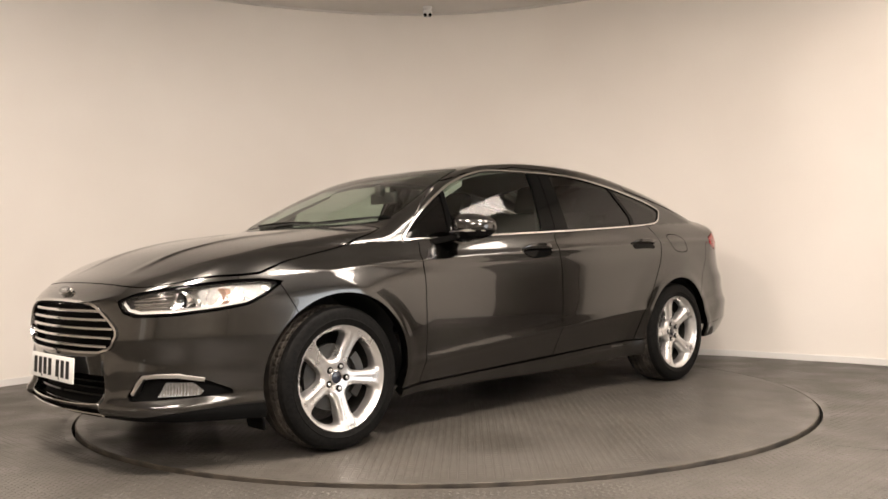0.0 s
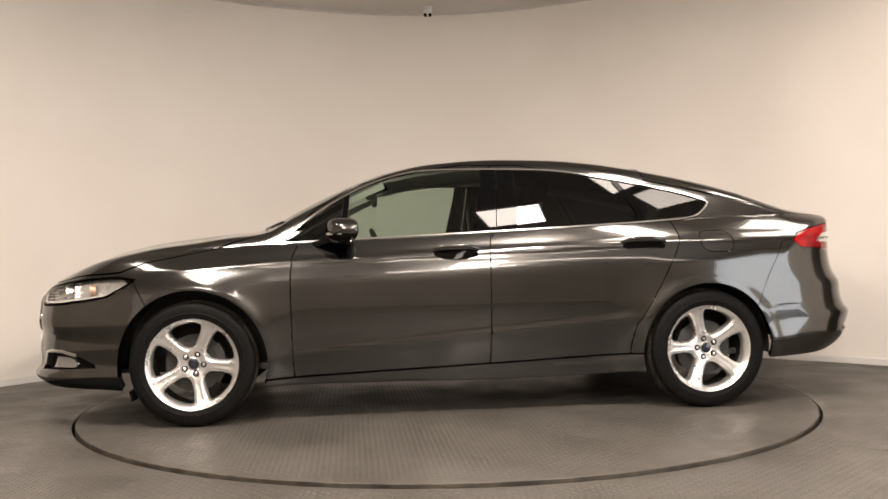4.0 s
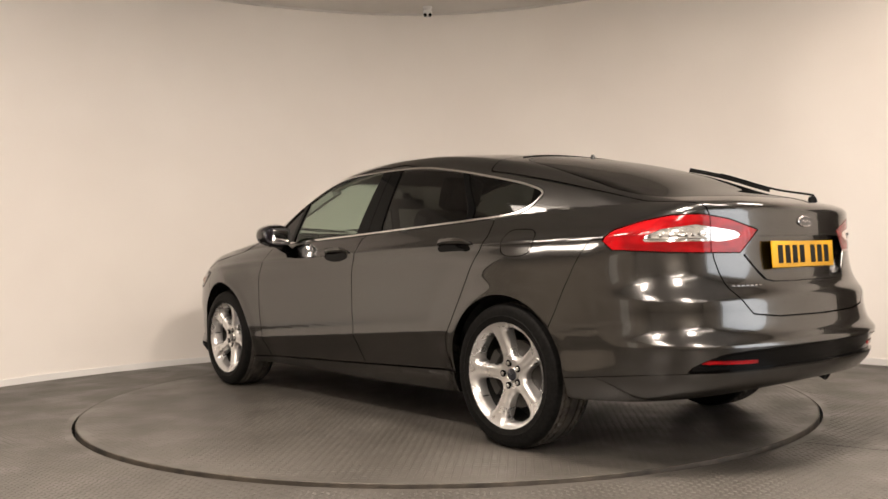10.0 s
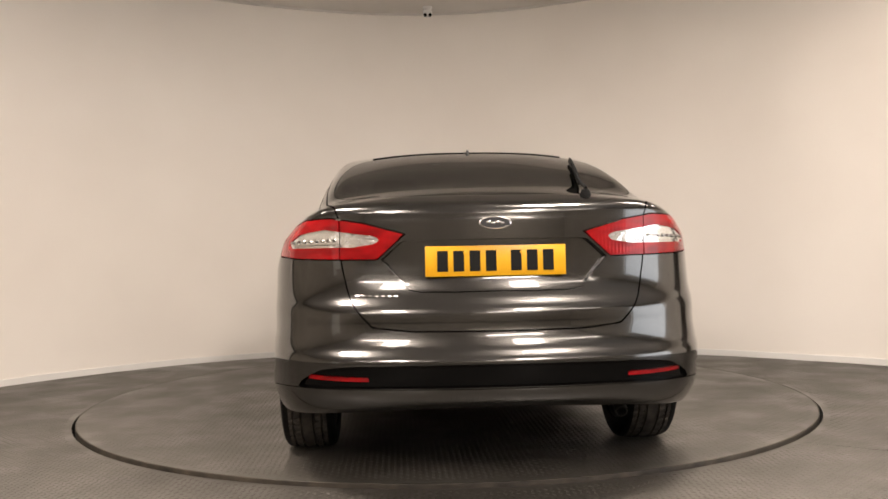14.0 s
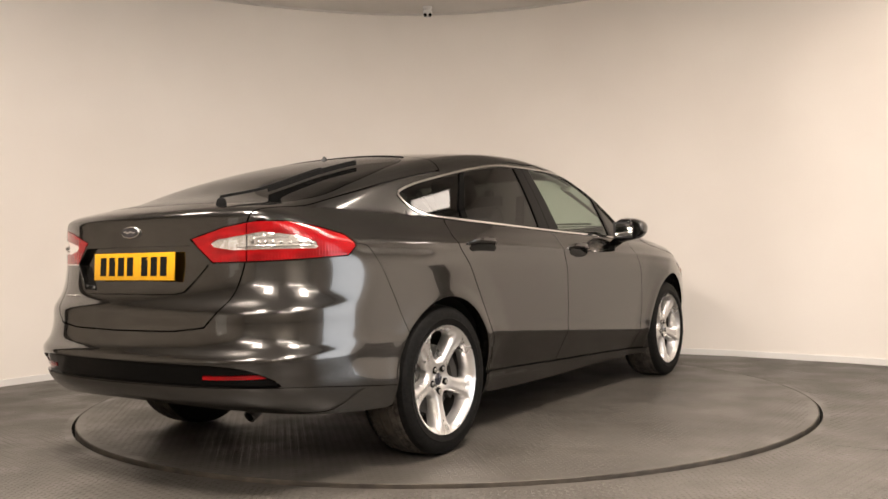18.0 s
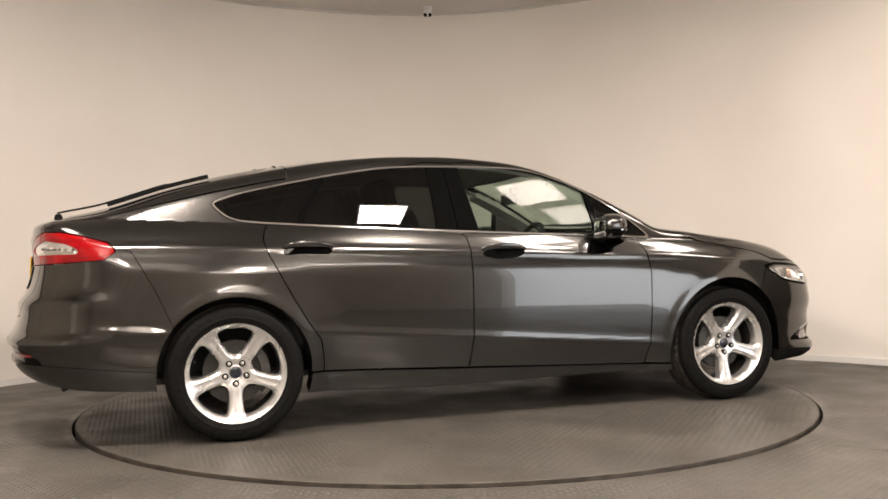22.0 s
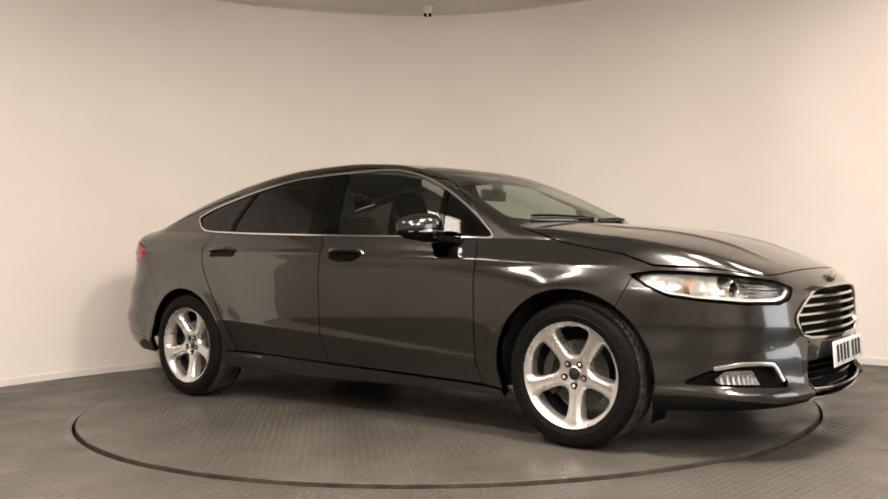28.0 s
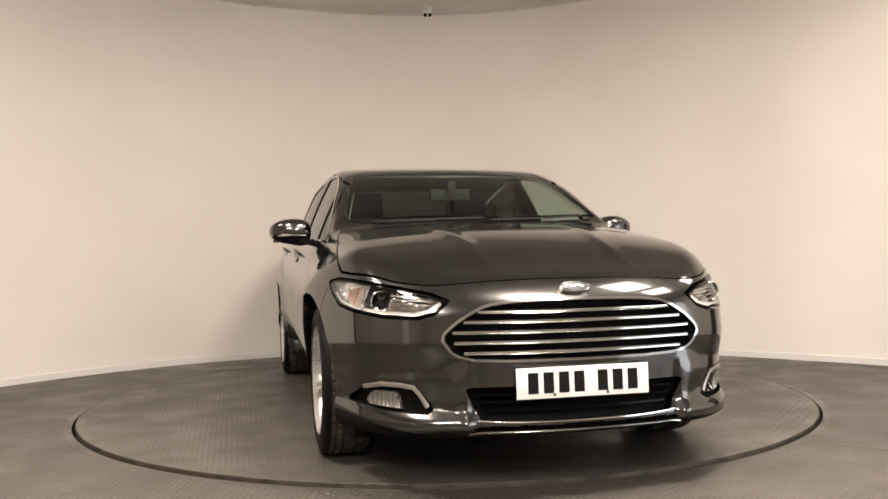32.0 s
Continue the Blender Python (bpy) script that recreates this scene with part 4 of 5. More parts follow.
def trimmings():
    # rear reflectors, tailgate lettering bar, sensors, exhaust shield
    for s in (1, -1):
        bead("reflector", [rear_skin(s * y, 0.463) for y in np.linspace(0.462, 0.675, 9)], 0.015, -0.008, 0.02, red_lens, back_bumper, "red strip reflector", gap=0.03)
        for y, z in ((0.345, 0.43), (0.62, 0.47)):
            p, n = skin_at([front_skin(s * y, z)])
            bm = lathe([(0.001, 0.002), (0.010, 0.0015), (0.012, -0.004)], 16)
            bm.transform(Matrix.Translation(p[0]) @ Vector(n[0]).to_track_quat("Z", "Y").to_matrix().to_4x4())
            part("parking_sensor", bm, paint, front_bumper, "small round parking sensor")
    for k in range(7):
        y = 0.365 + 0.024 * k
        bead("name_bar", [rear_skin(y, 0.752), rear_skin(y + 0.008, 0.752), rear_skin(y + 0.016, 0.752)], 0.007, 0.002, 0.004, dark_chrome, tailgate, "small bright bar", gap=0.02)
    bead("recess_strip", [rear_skin(y, z) for y, z in [(-0.425, 0.872), (-0.37, 0.818), (-0.325, 0.776), (-0.28, 0.768), (-0.15, 0.766), (0.15, 0.766), (0.28, 0.768), (0.325, 0.776), (0.37, 0.818), (0.425, 0.872)]], 0.008, 0.006, 0.012, paint, tailgate, "raised edge below the rear plate", gap=0.04)
    for s in (1, -1):
        bm = box((0.012, 0.14, 0.06), (1.77, s * 0.70, 0.16), 0.005, turn=Matrix.Rotation(radians(14), 4, "Y"))
        part("wheel_deflector", bm, void_black, car, "black rubber flap ahead of the wheel")
    bm = lathe([(0.001, 0.0), (0.022, 0.0), (0.025, 0.006), (0.025, 0.08), (0.021, 0.08), (0.021, 0.03), (0.001, 0.03)], 24)
    bm.transform(Matrix.Translation((-2.17, -0.50, 0.305)) @ Matrix.Rotation(radians(-118), 4, "Y"))
    part("exhaust_tip", bm, iron, car, "short dull steel exhaust tip")
    # door handles
    for s in (1, -1):
        for i, (x, z) in enumerate(((0.005, 0.919), (-1.062, 0.944))):
            door = doors[(0 if i == 0 else 2) + (0 if s > 0 else 1)]
            # black strip on the skin: shade of the body-coloured recess, put into colour
            bead("handle_cup_shade", [(x + d, 0.87, z - 0.021 - 0.05 * max(0.0, -d - 0.02)) for d in np.linspace(-0.124, 0.120, 17)], 0.068, 0.0015, 0.004, black_gloss, door, "black strip standing for the shaded handle recess", side=s, taper=0.82, gap=0.03)
            p, n = skin_at([(x + d, 0.87, z) for d in np.linspace(-0.128, 0.128, 13)], 0.05)
            k = np.linspace(-1, 1, len(p))
            lift = 0.030 * (1 - np.abs(k) ** 3.5)
            bm = bmesh.new()
            rings = []
            for j in range(len(p)):
                hgt = 0.0145 * (1 - 0.45 * abs(k[j]) ** 3)
                c = Vector(p[j]) + Vector(n[j]) * (lift[j] + 0.002)
                ring = []
                for a in np.linspace(0, 2 * math.pi, 11)[:-1]:
                    ring.append(bm.verts.new(c + Vector((0, 0, hgt * math.sin(a))) + Vector(n[j]) * 0.010 * math.cos(a)))
                rings.append(ring)
            for a, b in zip(rings, rings[1:]):
                for q in range(10):
                    bm.faces.new((a[q], a[(q + 1) % 10], b[(q + 1) % 10], b[q]))
            bm.faces.new(rings[0]), bm.faces.new(rings[-1])
            if s < 0:
                bm.transform(Matrix.Diagonal((1, -1, 1, 1)))
            part("handle", bm, paint, door, "body-coloured pull handle")
    # wipers
    def arm(name, path, w, h, mat, holder, lift=0.02, label=""):
        p, n = skin_at(path, 0.03)
        bm = bmesh.new()
        rings = []
        for j in range(len(p)):
            t = Vector(p[min(j + 1, len(p) - 1)] - p[max(j - 1, 0)]).normalized()
            nn = Vector(n[j])
            b = t.cross(nn)
            c = Vector(p[j]) + nn * lift
            rings.append([bm.verts.new(c + b * w * u + nn * h * v) for u, v in ((-.5, -.5), (.5, -.5), (.35, .5), (-.35, .5))])
        for a, b in zip(rings, rings[1:]):
            for q in range(4):
                bm.faces.new((a[q], a[(q + 1) % 4], b[(q + 1) % 4], b[q]))
        bm.faces.new(rings[0]), bm.faces.new(rings[-1])
        return part(name, bm, mat, holder, label)
    wiper = arm("rear_wiper", [(-2.25, -0.372, 1.12), (-1.95, -0.405, 1.22), (-1.72, -0.43, 1.29)], 0.013, 0.010, void_black, tailgate, 0.028, "black rear wiper arm")
    arm("wiper_blade", [(-2.02, -0.40, 1.2), (-1.51, -0.458, 1.32)], 0.010, 0.022, rubber, wiper, 0.018, "black rubber blade")
    bm = lathe([(0.001, 0.055), (0.016, 0.05), (0.022, 0.03), (0.024, 0.0)], 16, at=(-2.25, -0.372, 1.085))
    part("wiper_pivot", bm, void_black, wiper)
    for y0, y1 in ((-0.55, 0.02), (0.05, 0.60)):
        w = arm("front_wiper", [(1.105 - 0.28 * y0 * y0, y0, 1.05), (1.085 - 0.28 * ((y0 + y1) / 2) ** 2, (y0 + y1) / 2, 1.06), (1.06 - 0.28 * y1 * y1, y1, 1.07)], 0.009, 0.006, black_trim, car, 0.008, "black front wiper")
        arm("wiper_blade", [(1.07 - 0.28 * y0 * y0, y0 + 0.05, 1.07), (1.04 - 0.28 * y1 * y1, y1 + 0.08, 1.08)], 0.006, 0.010, rubber, w, 0.004)
    # raised black strip in place of the shadow gap above the tailgate
    bead("roof_gap_shade", [(-1.137 - 0.03 * (y / 0.48) ** 2, y, 1.40) for y in np.linspace(-0.48, 0.48, 25)], 0.013, 0.005, 0.012, rubber, car, "black strip standing for the shadow gap at the tailgate's top edge", gap=0.05, taper=0.5)
    # a small roof aerial
    bm = lathe([(0.001, 0.045), (0.012, 0.042), (0.02, 0.02), (0.028, 0.0), (0.03, -0.02)], 16)
    bm.transform(Matrix.Translation((-1.215, 0, TOP(np.array([-1.215]))[0])) @ Matrix.Diagonal((0.7, 0.4, 0.45, 1)))
    part("aerial", bm, black_trim, car, "small black roof aerial")


trimmings()


def door_mirrors():
    for s in (1, -1):
        bm = bmesh.new()
        bmesh.ops.create_uvsphere(bm, u_segments=28, v_segments=16, radius=1)
        for v in bm.verts:
            x, y, z = v.co
            x = math.copysign(abs(x) ** 0.7, x)
            y = math.copysign(abs(y) ** 0.65, y)
            z = math.copysign(abs(z) ** 0.85, z)
            fx = x * 0.085 if x > 0 else max(x * 0.085, -0.055)
            v.co = Vector((0.625 + fx - 0.04 * max(0, y), s * (0.948 + 0.112 * y), 1.034 + z * (0.070 - 0.014 * y) - 0.012 * (y < 0) * -y))
        low = bm.copy()
        for v, drop in ((bm, 1), (low, -1)):
            bmesh.ops.bisect_plane(v, geom=v.verts[:] + v.edges[:] + v.faces[:], plane_co=(0, 0, 1.014), plane_no=(0, 0, -drop), clear_outer=True)
            bmesh.ops.holes_fill(v, edges=v.edges[:])
        bmesh.ops.scale(low, vec=(0.97, 0.985, 1), space=Matrix.Translation((-0.625, -s * 0.945, -1.014)), verts=low.verts[:])
        mirror = part("door_mirror", bm, paint, car, "grey door mirror with a lamp strip", smooth=50)
        part("mirror_base", low, piano_black, mirror, "gloss black lower half", smooth=50)
        part("bezel", box((0.010, 0.188, 0.104), (0.569, s * 0.943, 1.028), 0.0045, 3), black_trim, mirror, "black surround of the mirror glass")
        g = box((0.004, 0.158, 0.080), (0.563, s * 0.945, 1.026), 0.0018)
        part("mirror_glass", g, mirror_glass, mirror, "mirror glass")
        st = bmesh.new()
        rows = []
        for k in range(9):
            u = k / 8
            p = Vector((0.745 - 0.10 * u, s * (0.80 + 0.12 * u), 0.962 + 0.030 * u))
            a, b = Vector((0.05 - 0.012 * u, 0, 0)), Vector((0, 0, 0.024 - 0.006 * u))
            rows.append([st.verts.new(p + a * cx + b * cz) for cx, cz in ((-1, -.5), (1, -1), (1, 0.5), (-1, 1))])
        for a, b in zip(rows, rows[1:]):
            for q in range(4):
                st.faces.new((a[q], a[(q + 1) % 4], b[(q + 1) % 4], b[q]))
        st.faces.new(rows[0]), st.faces.new(rows[-1])
        bmesh.ops.bevel(st, geom=[e for e in st.edges if e.calc_length() > 0.01], offset=0.004, segments=2, affect="EDGES")
        part("mirror_foot", st, piano_black, mirror, "gloss black arm", smooth=60)
        ln = bmesh.new()
        rows = []
        for k in range(11):
            u = k / 10
            y = 0.87 + 0.180 * u
            x = 0.700 - 0.10 * max(0, u - 0.50) ** 1.6 * 2.2
            w = 0.35 + 0.65 * float(step(0.45, 0.62, u))
            rows.append([ln.verts.new((x + dx, s * y, 1.012 + 0.004 * u + dz * w)) for dx, dz in ((-0.02, -0.008), (0.007, -0.006), (0.007, 0.006), (-0.02, 0.008))])
        for a, b in zip(rows, rows[1:]):
            for q in range(4):
                ln.faces.new((a[q], a[(q + 1) % 4], b[(q + 1) % 4], b[q]))
        ln.faces.new(rows[0]), ln.faces.new(rows[-1])
        part("mirror_lamp", ln, satin, mirror, "silvery indicator strip")


door_mirrors()


def inside():
    # seats, dashboard, wheel and mirror, as far as they show through the glass
    def seat(y):
        s = part("front_seat", box((0.50, 0.50, 0.16), (-0.05, y, 0.50), 0.05, 3), dark_cloth, car, "dark cloth front seat")
        turn = Matrix.Rotation(radians(-20), 4, "Y")
        part("seat_back", box((0.15, 0.50, 0.66), (-0.38, y, 0.83), 0.06, 3, turn=turn), dark_cloth, s)
        part("headrest", box((0.10, 0.26, 0.19), (-0.545, y, 1.235), 0.045, 3, turn=turn), dark_cloth, s)
        for d in (-0.06, 0.06):
            part("headrest_post", box((0.014, 0.014, 0.12), (-0.50, y + d, 1.13), turn=turn), chrome, s)
    seat(0.37), seat(-0.37)
    bench = part("rear_bench", box((0.50, 1.28, 0.18), (-0.95, 0, 0.50), 0.06, 3), dark_cloth, car, "dark cloth rear bench")
    turn = Matrix.Rotation(radians(-26), 4, "Y")
    part("bench_back", box((0.16, 1.28, 0.62), (-1.30, 0, 0.80), 0.06, 3, turn=turn), dark_cloth, bench)
    for y in (-0.42, 0, 0.42):
        part("bench_headrest", box((0.09, 0.25, 0.15), (-1.45, y, 1.12), 0.04, 3, turn=turn), dark_cloth, bench)
    part("parcel_shelf", box((0.72, 1.10, 0.02), (-1.86, 0, 0.96), 0.008), dark_cloth, car, "black parcel shelf")
    bm = box((0.62, 1.36, 0.16), (0.78, 0, 0.88), 0.06, 3)
    box((0.30, 1.3, 0.35), (0.85, 0, 0.66), 0.04, 2, bm=bm)
    part("dashboard", bm, black_trim, car, "black dashboard")
    part("cluster_hood", box((0.22, 0.36, 0.07), (0.62, -0.37, 0.965), 0.03, 3), black_trim, car, "black instrument hood")
    # steering wheel on the right-hand side
    t = Matrix.Translation((0.36, -0.37, 0.90)) @ Matrix.Rotation(radians(-66), 4, "Y")
    bm = bmesh.new()
    rings = []
    for i in range(40):
        a = 2 * math.pi * i / 40
        rings.append([bm.verts.new(t @ Vector(((0.185 + 0.015 * math.cos(b)) * math.cos(a), (0.185 + 0.015 * math.cos(b)) * math.sin(a), 0.015 * math.sin(b)))) for b in np.linspace(0, 2 * math.pi, 9)[:-1]])
    for i in range(40):
        a, b = rings[i], rings[(i + 1) % 40]
        for q in range(8):
            bm.faces.new((a[q], a[(q + 1) % 8], b[(q + 1) % 8], b[q]))
    wheel = part("steering_wheel", bm, black_trim, car, "black leather steering wheel")
    hub = box((0.13, 0.15, 0.05), (0, 0, -0.01), 0.02, 3)
    for a in (90, 210, 330):
        box((0.16, 0.035, 0.015), (0.10 * math.cos(radians(a)), 0.10 * math.sin(radians(a)), -0.005), bm=hub, turn=Matrix.Rotation(radians(a), 4, "Z"))
    hub.transform(t)
    part("wheel_hub", hub, black_trim, wheel)
    m = part("rear_view_mirror", box((0.03, 0.24, 0.07), (0.42, 0.0, 1.245), 0.014, 3), black_trim, car, "black rear-view mirror")
    part("mirror_stalk", box((0.05, 0.05, 0.07), (0.45, 0, 1.29), 0.012), black_trim, m)
    for s in (1, -1):
        part("belt", box((0.012, 0.05, 0.58), (-0.30, s * 0.64, 0.93), turn=Matrix.Rotation(radians(8), 4, "Y")), dark_cloth, car, "black seat belt")
    part("cabin_floor", box((2.9, 1.5, 0.03), (-0.35, 0, 0.30)), dark_cloth, car, "dark cabin floor")
    # underside and wheel housings
    bm = box((1.95, 1.40, 0.04), (0, 0, 0.25))
    box((3.9, 0.95, 0.05), (0.02, 0, 0.275), bm=bm)
    part("underbody", bm, black_trim, car, "black underbody")
    part("bulkhead", box((0.04, 1.45, 0.62), (1.02, 0, 0.60)), black_trim, car, "black bulkhead")
    part("radiator", box((0.05, 1.0, 0.50), (2.10, 0, 0.46)), black_trim, car, "black radiator pack")
    part("boot_lining", box((0.05, 1.1, 0.55), (-2.18, 0, 0.60)), black_trim, car, "black boot lining")
    for w in (1, -1):
        for s in (1, -1):
            r = ARCH[w] + 0.012
            bm = bmesh.new()
            rows = []
            for i in range(29):
                a = radians(-6 + 192 * i / 28)
                c, d = w * AXLE + r * math.cos(a), TYRE_R + r * math.sin(a)
                rows.append([bm.verts.new((c, s * y, d)) for y in (0.86 if abs(90 - math.degrees(a)) < 60 else 0.83, 0.54)])
            mid = bm.verts.new((w * AXLE, s * 0.54, TYRE_R))
            for a, b in zip(rows, rows[1:]):
                bm.faces.new((a[0], a[1], b[1], b[0]))
                bm.faces.new((a[1], mid, b[1]))
            part("wheel_housing", bm, black_trim, car, "black wheel housing")


inside()

def wheel_face():
    """The cast face of a five-spoke wheel, looking along +y: openings cut out, edges turned in."""
    rs, n = np.concatenate([np.linspace(0.0, 0.06, 4)[1:], np.linspace(0.072, 0.243, 17)]), 240
    pts = [(0.0, 0.0)] + [(r * math.cos(2 * math.pi * i / n), r * math.sin(2 * math.pi * i / n)) for r in rs for i in range(n)]
    faces = [(0, 1 + i, 1 + (i + 1) % n) for i in range(n)]
    for k in range(len(rs) - 1):
        for i in range(n):
            j = (i + 1) % n
            a, b = 1 + k * n, 1 + (k + 1) * n
            faces.append((a + i, b + i, b + j, a + j))
    p = np.array([(x, 0.0, z) for x, z in pts])
    hole = polygon([(0.086, -0.023), (0.150, -0.069), (0.197, -0.091), (0.217, -0.042), (0.219, 0.0), (0.217, 0.042), (0.197, 0.091), (0.150, 0.069), (0.086, 0.023)], 2)

    def solid(q):
        a = np.arctan2(q[:, 2], q[:, 0])
        a = (a + math.pi / 5) % (2 * math.pi / 5) - math.pi / 5
        r = np.hypot(q[:, 0], q[:, 2])
        return -within(r * np.cos(a), r * np.sin(a), hole)
    v = solid(p)
    p, faces = clip(p, faces, v)
    r = np.hypot(p[:, 0], p[:, 2])
    a = (np.arctan2(p[:, 2], p[:, 0])) % (2 * math.pi / 5) - math.pi / 5
    off = np.abs(r * np.sin(a))                       # distance from a spoke's middle line
    edge = np.clip(solid(p), 0, 0.02)
    face = curve([0.0, 0.03, 0.05, 0.08, 0.12, 0.18, 0.215, 0.230, 0.237, 0.243], [0.062, 0.062, 0.070, 0.076, 0.083, 0.095, 0.103, 0.108, 0.113, 0.116])
    y = face(r) - 0.018 * (1 - edge / 0.02) ** 2 * (r < 0.222) - 0.003 * np.exp(-(off / 0.014) ** 2) * step(0.09, 0.12, r) * step(0.215, 0.19, r)
    p[:, 1] = y
    edges = {(x, z) for f in faces for x, z in zip(f, f[1:] + f[:1])}
    rim = [(x, z) for x, z in edges if (z, x) not in edges]
    inner, extra = {}, []
    for e in rim:
        for i in e:
            if i not in inner:
                inner[i] = len(p) + len(extra)
                q = p[i].copy()
                if r[i] < 0.24:
                    q[1] -= 0.05
                else:
                    q[1] -= 0.012
                extra.append(q)
    faces = [f[::-1] for f in faces] + [(x, z, inner[z], inner[x]) for x, z in rim]
    bm = bmesh.new()
    vs = [bm.verts.new(q) for q in np.concatenate([p, extra])]
    for f in faces:
        bm.faces.new([vs[i] for i in f])
    return bm


def wheels():
    # the tread: five ribs between four grooves, the outer ones cut across by sipes
    lines, steps = [], 216
    for y in np.arange(-0.084, 0.0845, 0.003):
        near = min(abs(abs(y) - 0.026), abs(abs(y) - 0.062))
        lines.append((TYRE_R - 0.0035 * (abs(y) / 0.085) ** 4 - (0.008 if near < 0.0045 else 0), y, abs(y) > 0.034))
    tread_bm, rings = bmesh.new(), []
    for r, y, cut_across in lines:
        ring = []
        for i in range(steps):
            a = 2 * math.pi * (i + 24 * y * (1 if cut_across else 0)) / steps
            q = r - (0.006 if cut_across and i % 4 == 0 else 0)
            ring.append(tread_bm.verts.new((q * math.cos(a), y, q * math.sin(a))))
        rings.append(ring)
    for a, b in zip(rings, rings[1:]):
        for i in range(steps):
            tread_bm.faces.new((a[i], a[(i + 1) % steps], b[(i + 1) % steps], b[i]))
    side = [(0.238, 0.098), (0.243, 0.112), (0.252, 0.1175), (0.268, 0.1195), (0.272, 0.1215), (0.276, 0.1195), (0.295, 0.119), (0.312, 0.115), (0.322, 0.108), (0.3285, 0.096)]
    shoulder = (TYRE_R - 0.0034, 0.084)
    walls = lathe([(r, -y) for r, y in side] + [(shoulder[0], -shoulder[1])], 96, "y")
    lathe([shoulder] + [(r, y) for r, y in side[::-1]], 96, "y", bm=walls)
    first = {}
    for sx, sy, turn in ((1, 1, 42), (-1, 1, 2), (1, -1, 54), (-1, -1, 54)):
        place = Matrix.Translation((sx * AXLE, sy * 0.775, TYRE_R)) @ (Matrix() if sy > 0 else Matrix.Rotation(math.pi, 4, "Z"))
        place = place @ Matrix.Rotation(radians(-turn + 36), 4, "Y")
        if first:
            wheel = copy_thing(first["wheel"], place)
            continue
        wheel = part("wheel", wheel_face(), alloy, car, "silver five-spoke alloy wheel with black tyre", smooth=35)
        wheel.matrix_basis = place
        part("tyre", walls, rubber, wheel, "black rubber tyre", smooth=25)
        part("tread", tread_bm, dusty_rubber, wheel, "dusty ribbed tyre tread", smooth=25)
        part("barrel", lathe([(0.243, 0.104), (0.236, 0.09), (0.226, 0.06), (0.220, -0.09), (0.240, -0.105)], 72, "y"), iron, wheel, "dull grey wheel barrel")
        part("hub_cap", lathe([(0.001, 0.073), (0.022, 0.0725), (0.0285, 0.070), (0.031, 0.06)], 32, "y"), badge_blue, wheel, "dark centre cap")
        part("cap_ring", lathe([(0.029, 0.0695), (0.031, 0.0715), (0.0335, 0.070), (0.0345, 0.060)], 32, "y"), satin, wheel, "silver ring round the cap")
        for k in range(5):
            a = radians(36 + 72 * k)
            at = (0.054 * math.cos(a), 0, 0.054 * math.sin(a))
            # black disc on the uncut face, painting in the shade of a nut well
            part("nut_well_shade", lathe([(0.001, 0.0765), (0.0140, 0.0765), (0.0160, 0.0750), (0.0160, 0.062)], 20, "y", at=at), void_black, wheel)
            part("wheel_nut", lathe([(0.001, 0.081), (0.006, 0.081), (0.0092, 0.079), (0.0092, 0.05)], 6, "y", at=at), satin, wheel, "hexagonal wheel nut")
        part("valve", lathe([(0.001, 0.098), (0.003, 0.097), (0.0035, 0.06)], 8, "y", at=(0.205, 0, 0.0)), black_trim, wheel)
        part("brake_disc", lathe([(0.07, 0.028), (0.155, 0.028), (0.155, 0.005), (0.07, 0.005), (0.06, 0.05), (0.001, 0.052)], 48, "y"), iron, wheel, "grey iron brake disc")
        first["wheel"] = wheel
    for sx in (1, -1):
        for sy in (1, -1):
            bm, rings = bmesh.new(), []
            for i in range(13):
                a = radians(140 + 80 * i / 12) if sx > 0 else radians(-40 + 80 * i / 12)
                w = 0.035 - 0.012 * abs(i - 6) / 6
                rings.append([bm.verts.new((sx * AXLE + r * math.cos(a), sy * y, TYRE_R + r * math.sin(a))) for r, y in ((0.125, 0.80 - w), (0.125, 0.80 + w), (0.168, 0.80 + w), (0.168, 0.80 - w))])
            for p, q in zip(rings, rings[1:]):
                for c in range(4):
                    bm.faces.new((p[c], p[(c + 1) % 4], q[(c + 1) % 4], q[c]))
            bm.faces.new(rings[0]), bm.faces.new(rings[-1])
            part("brake_caliper", bm, iron, car, "grey brake caliper")


wheels()

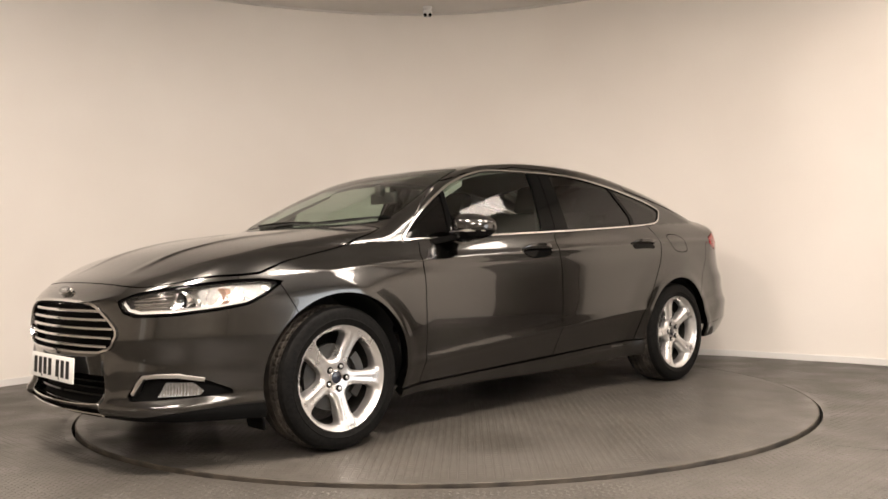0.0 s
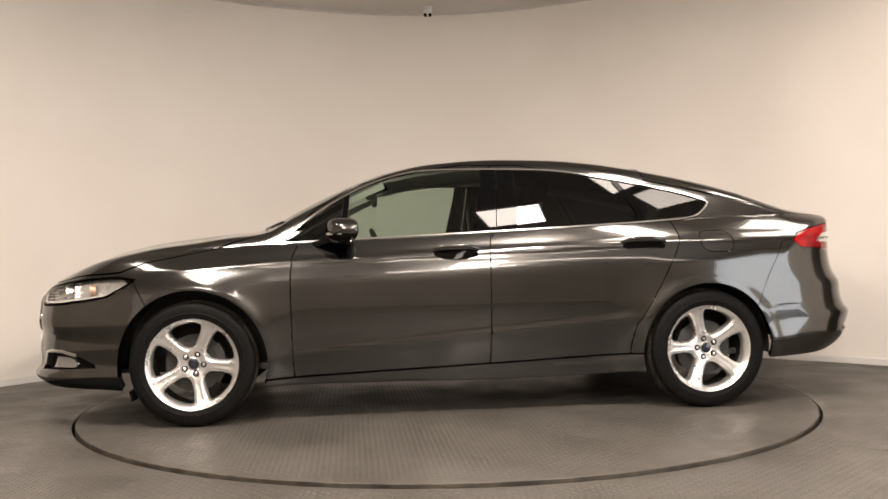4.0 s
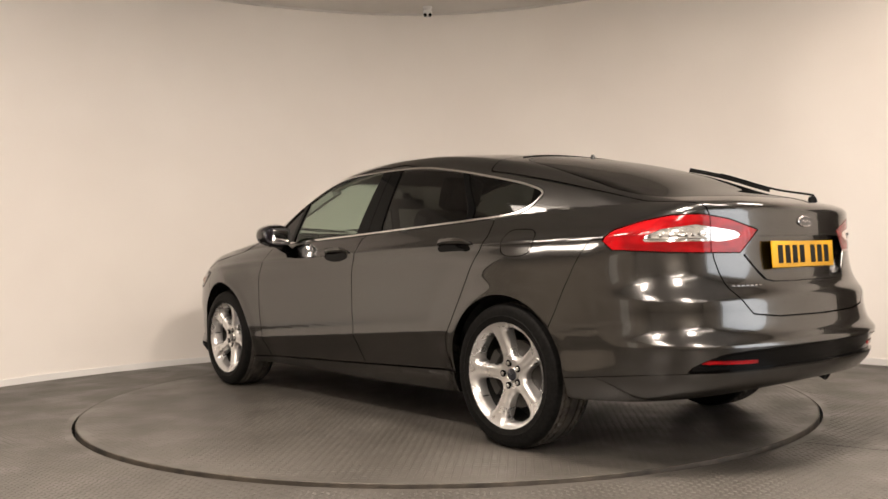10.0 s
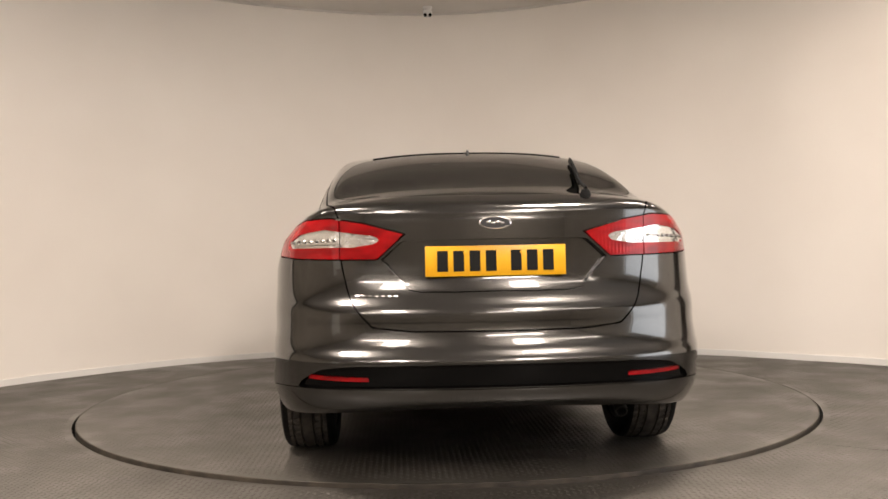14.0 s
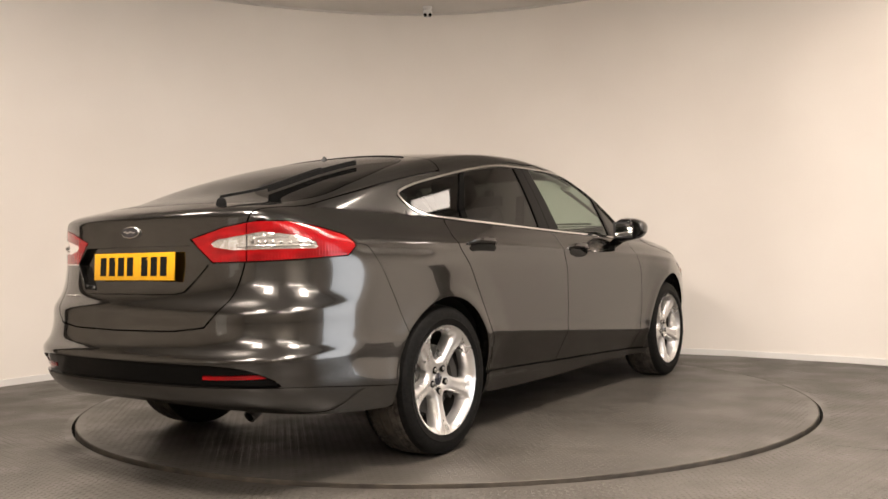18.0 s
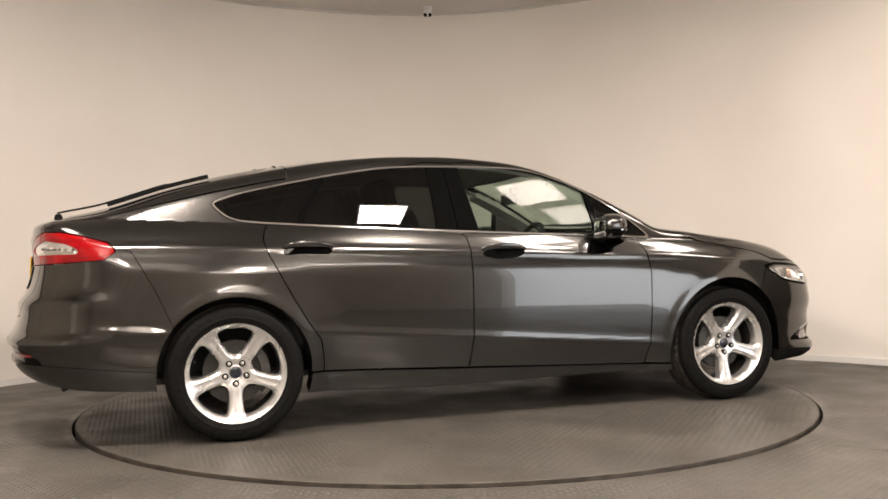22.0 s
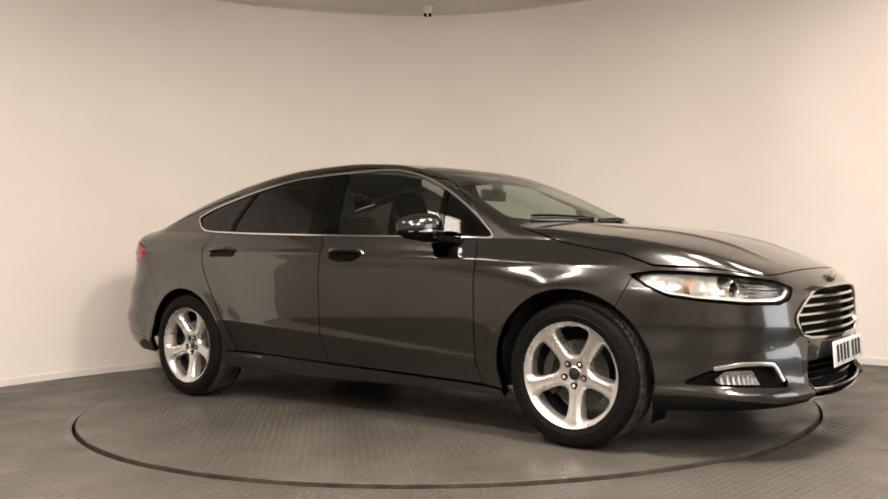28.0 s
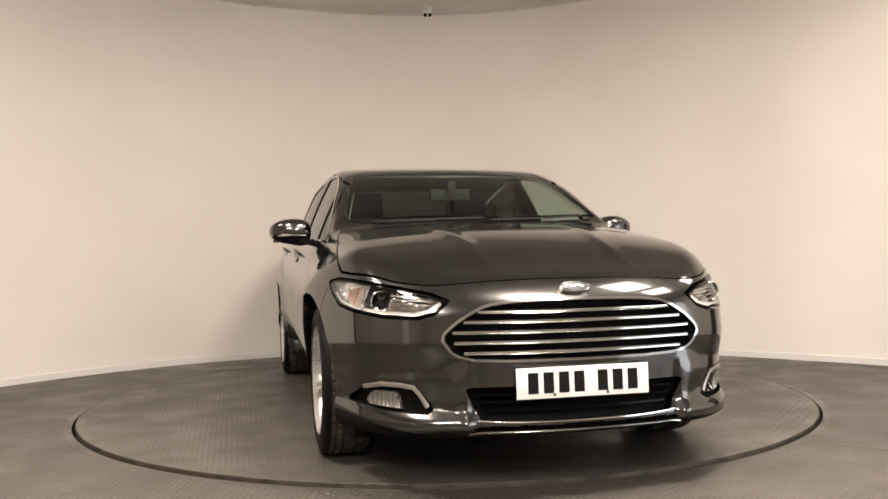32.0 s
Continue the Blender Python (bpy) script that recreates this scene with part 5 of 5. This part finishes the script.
# ---- what moves: the table turns, and the car on it ----
TURN = [(0.0, 223.54), (0.5, 219.32), (1.0, 214.34), (1.5, 209.46), (2.0, 205.12), (2.5, 200.51), (3.0, 195.51), (3.5, 191.08), (4.0, 186.1), (4.5, 181.0), (5.0, 175.7),
        (5.5, 170.52), (6.0, 165.88), (6.5, 161.30), (7.0, 157.62), (7.5, 152.86), (8.0, 147.31), (8.5, 143.14), (9.0, 138.91), (9.5, 133.95), (10.0, 129.75), (10.5, 125.25),
        (11.0, 120.41), (11.5, 115.94), (12.0, 111.54), (12.5, 106.94), (13.0, 101.86), (13.5, 97.42), (14.0, 93.04), (14.5, 88.07), (15.0, 83.5), (15.5, 79.0), (16.0, 74.4),
        (16.5, 69.85), (17.0, 65.20), (17.5, 60.11), (18.0, 55.87), (18.5, 51.22), (19.0, 46.33), (19.5, 41.87), (20.0, 37.57), (20.5, 32.80), (21.0, 27.80), (21.5, 23.45),
        (22.0, 19.12), (22.5, 13.83), (23.0, 8.95), (23.5, 4.51), (24.0, -0.12), (24.5, -5.21), (25.0, -10.1), (25.5, -15.0), (26.0, -19.9), (26.5, -24.70), (27.0, -29.05),
        (27.5, -33.63), (28.0, -37.70), (28.5, -42.83), (29.0, -47.62), (29.5, -52.05), (30.0, -57.06), (30.5, -62.44), (31.0, -66.95), (31.5, -71.74), (32.0, -76.39)]


def motions():
    rows = [(t, pose(*TABLE, 0, 0, a)) for t, a in TURN]
    walk(table, rows)
    walk(car, rows)


for child in car.children:
    child.matrix_basis = Matrix.Translation((*OFFSET, 0)) @ child.matrix_basis
motions()
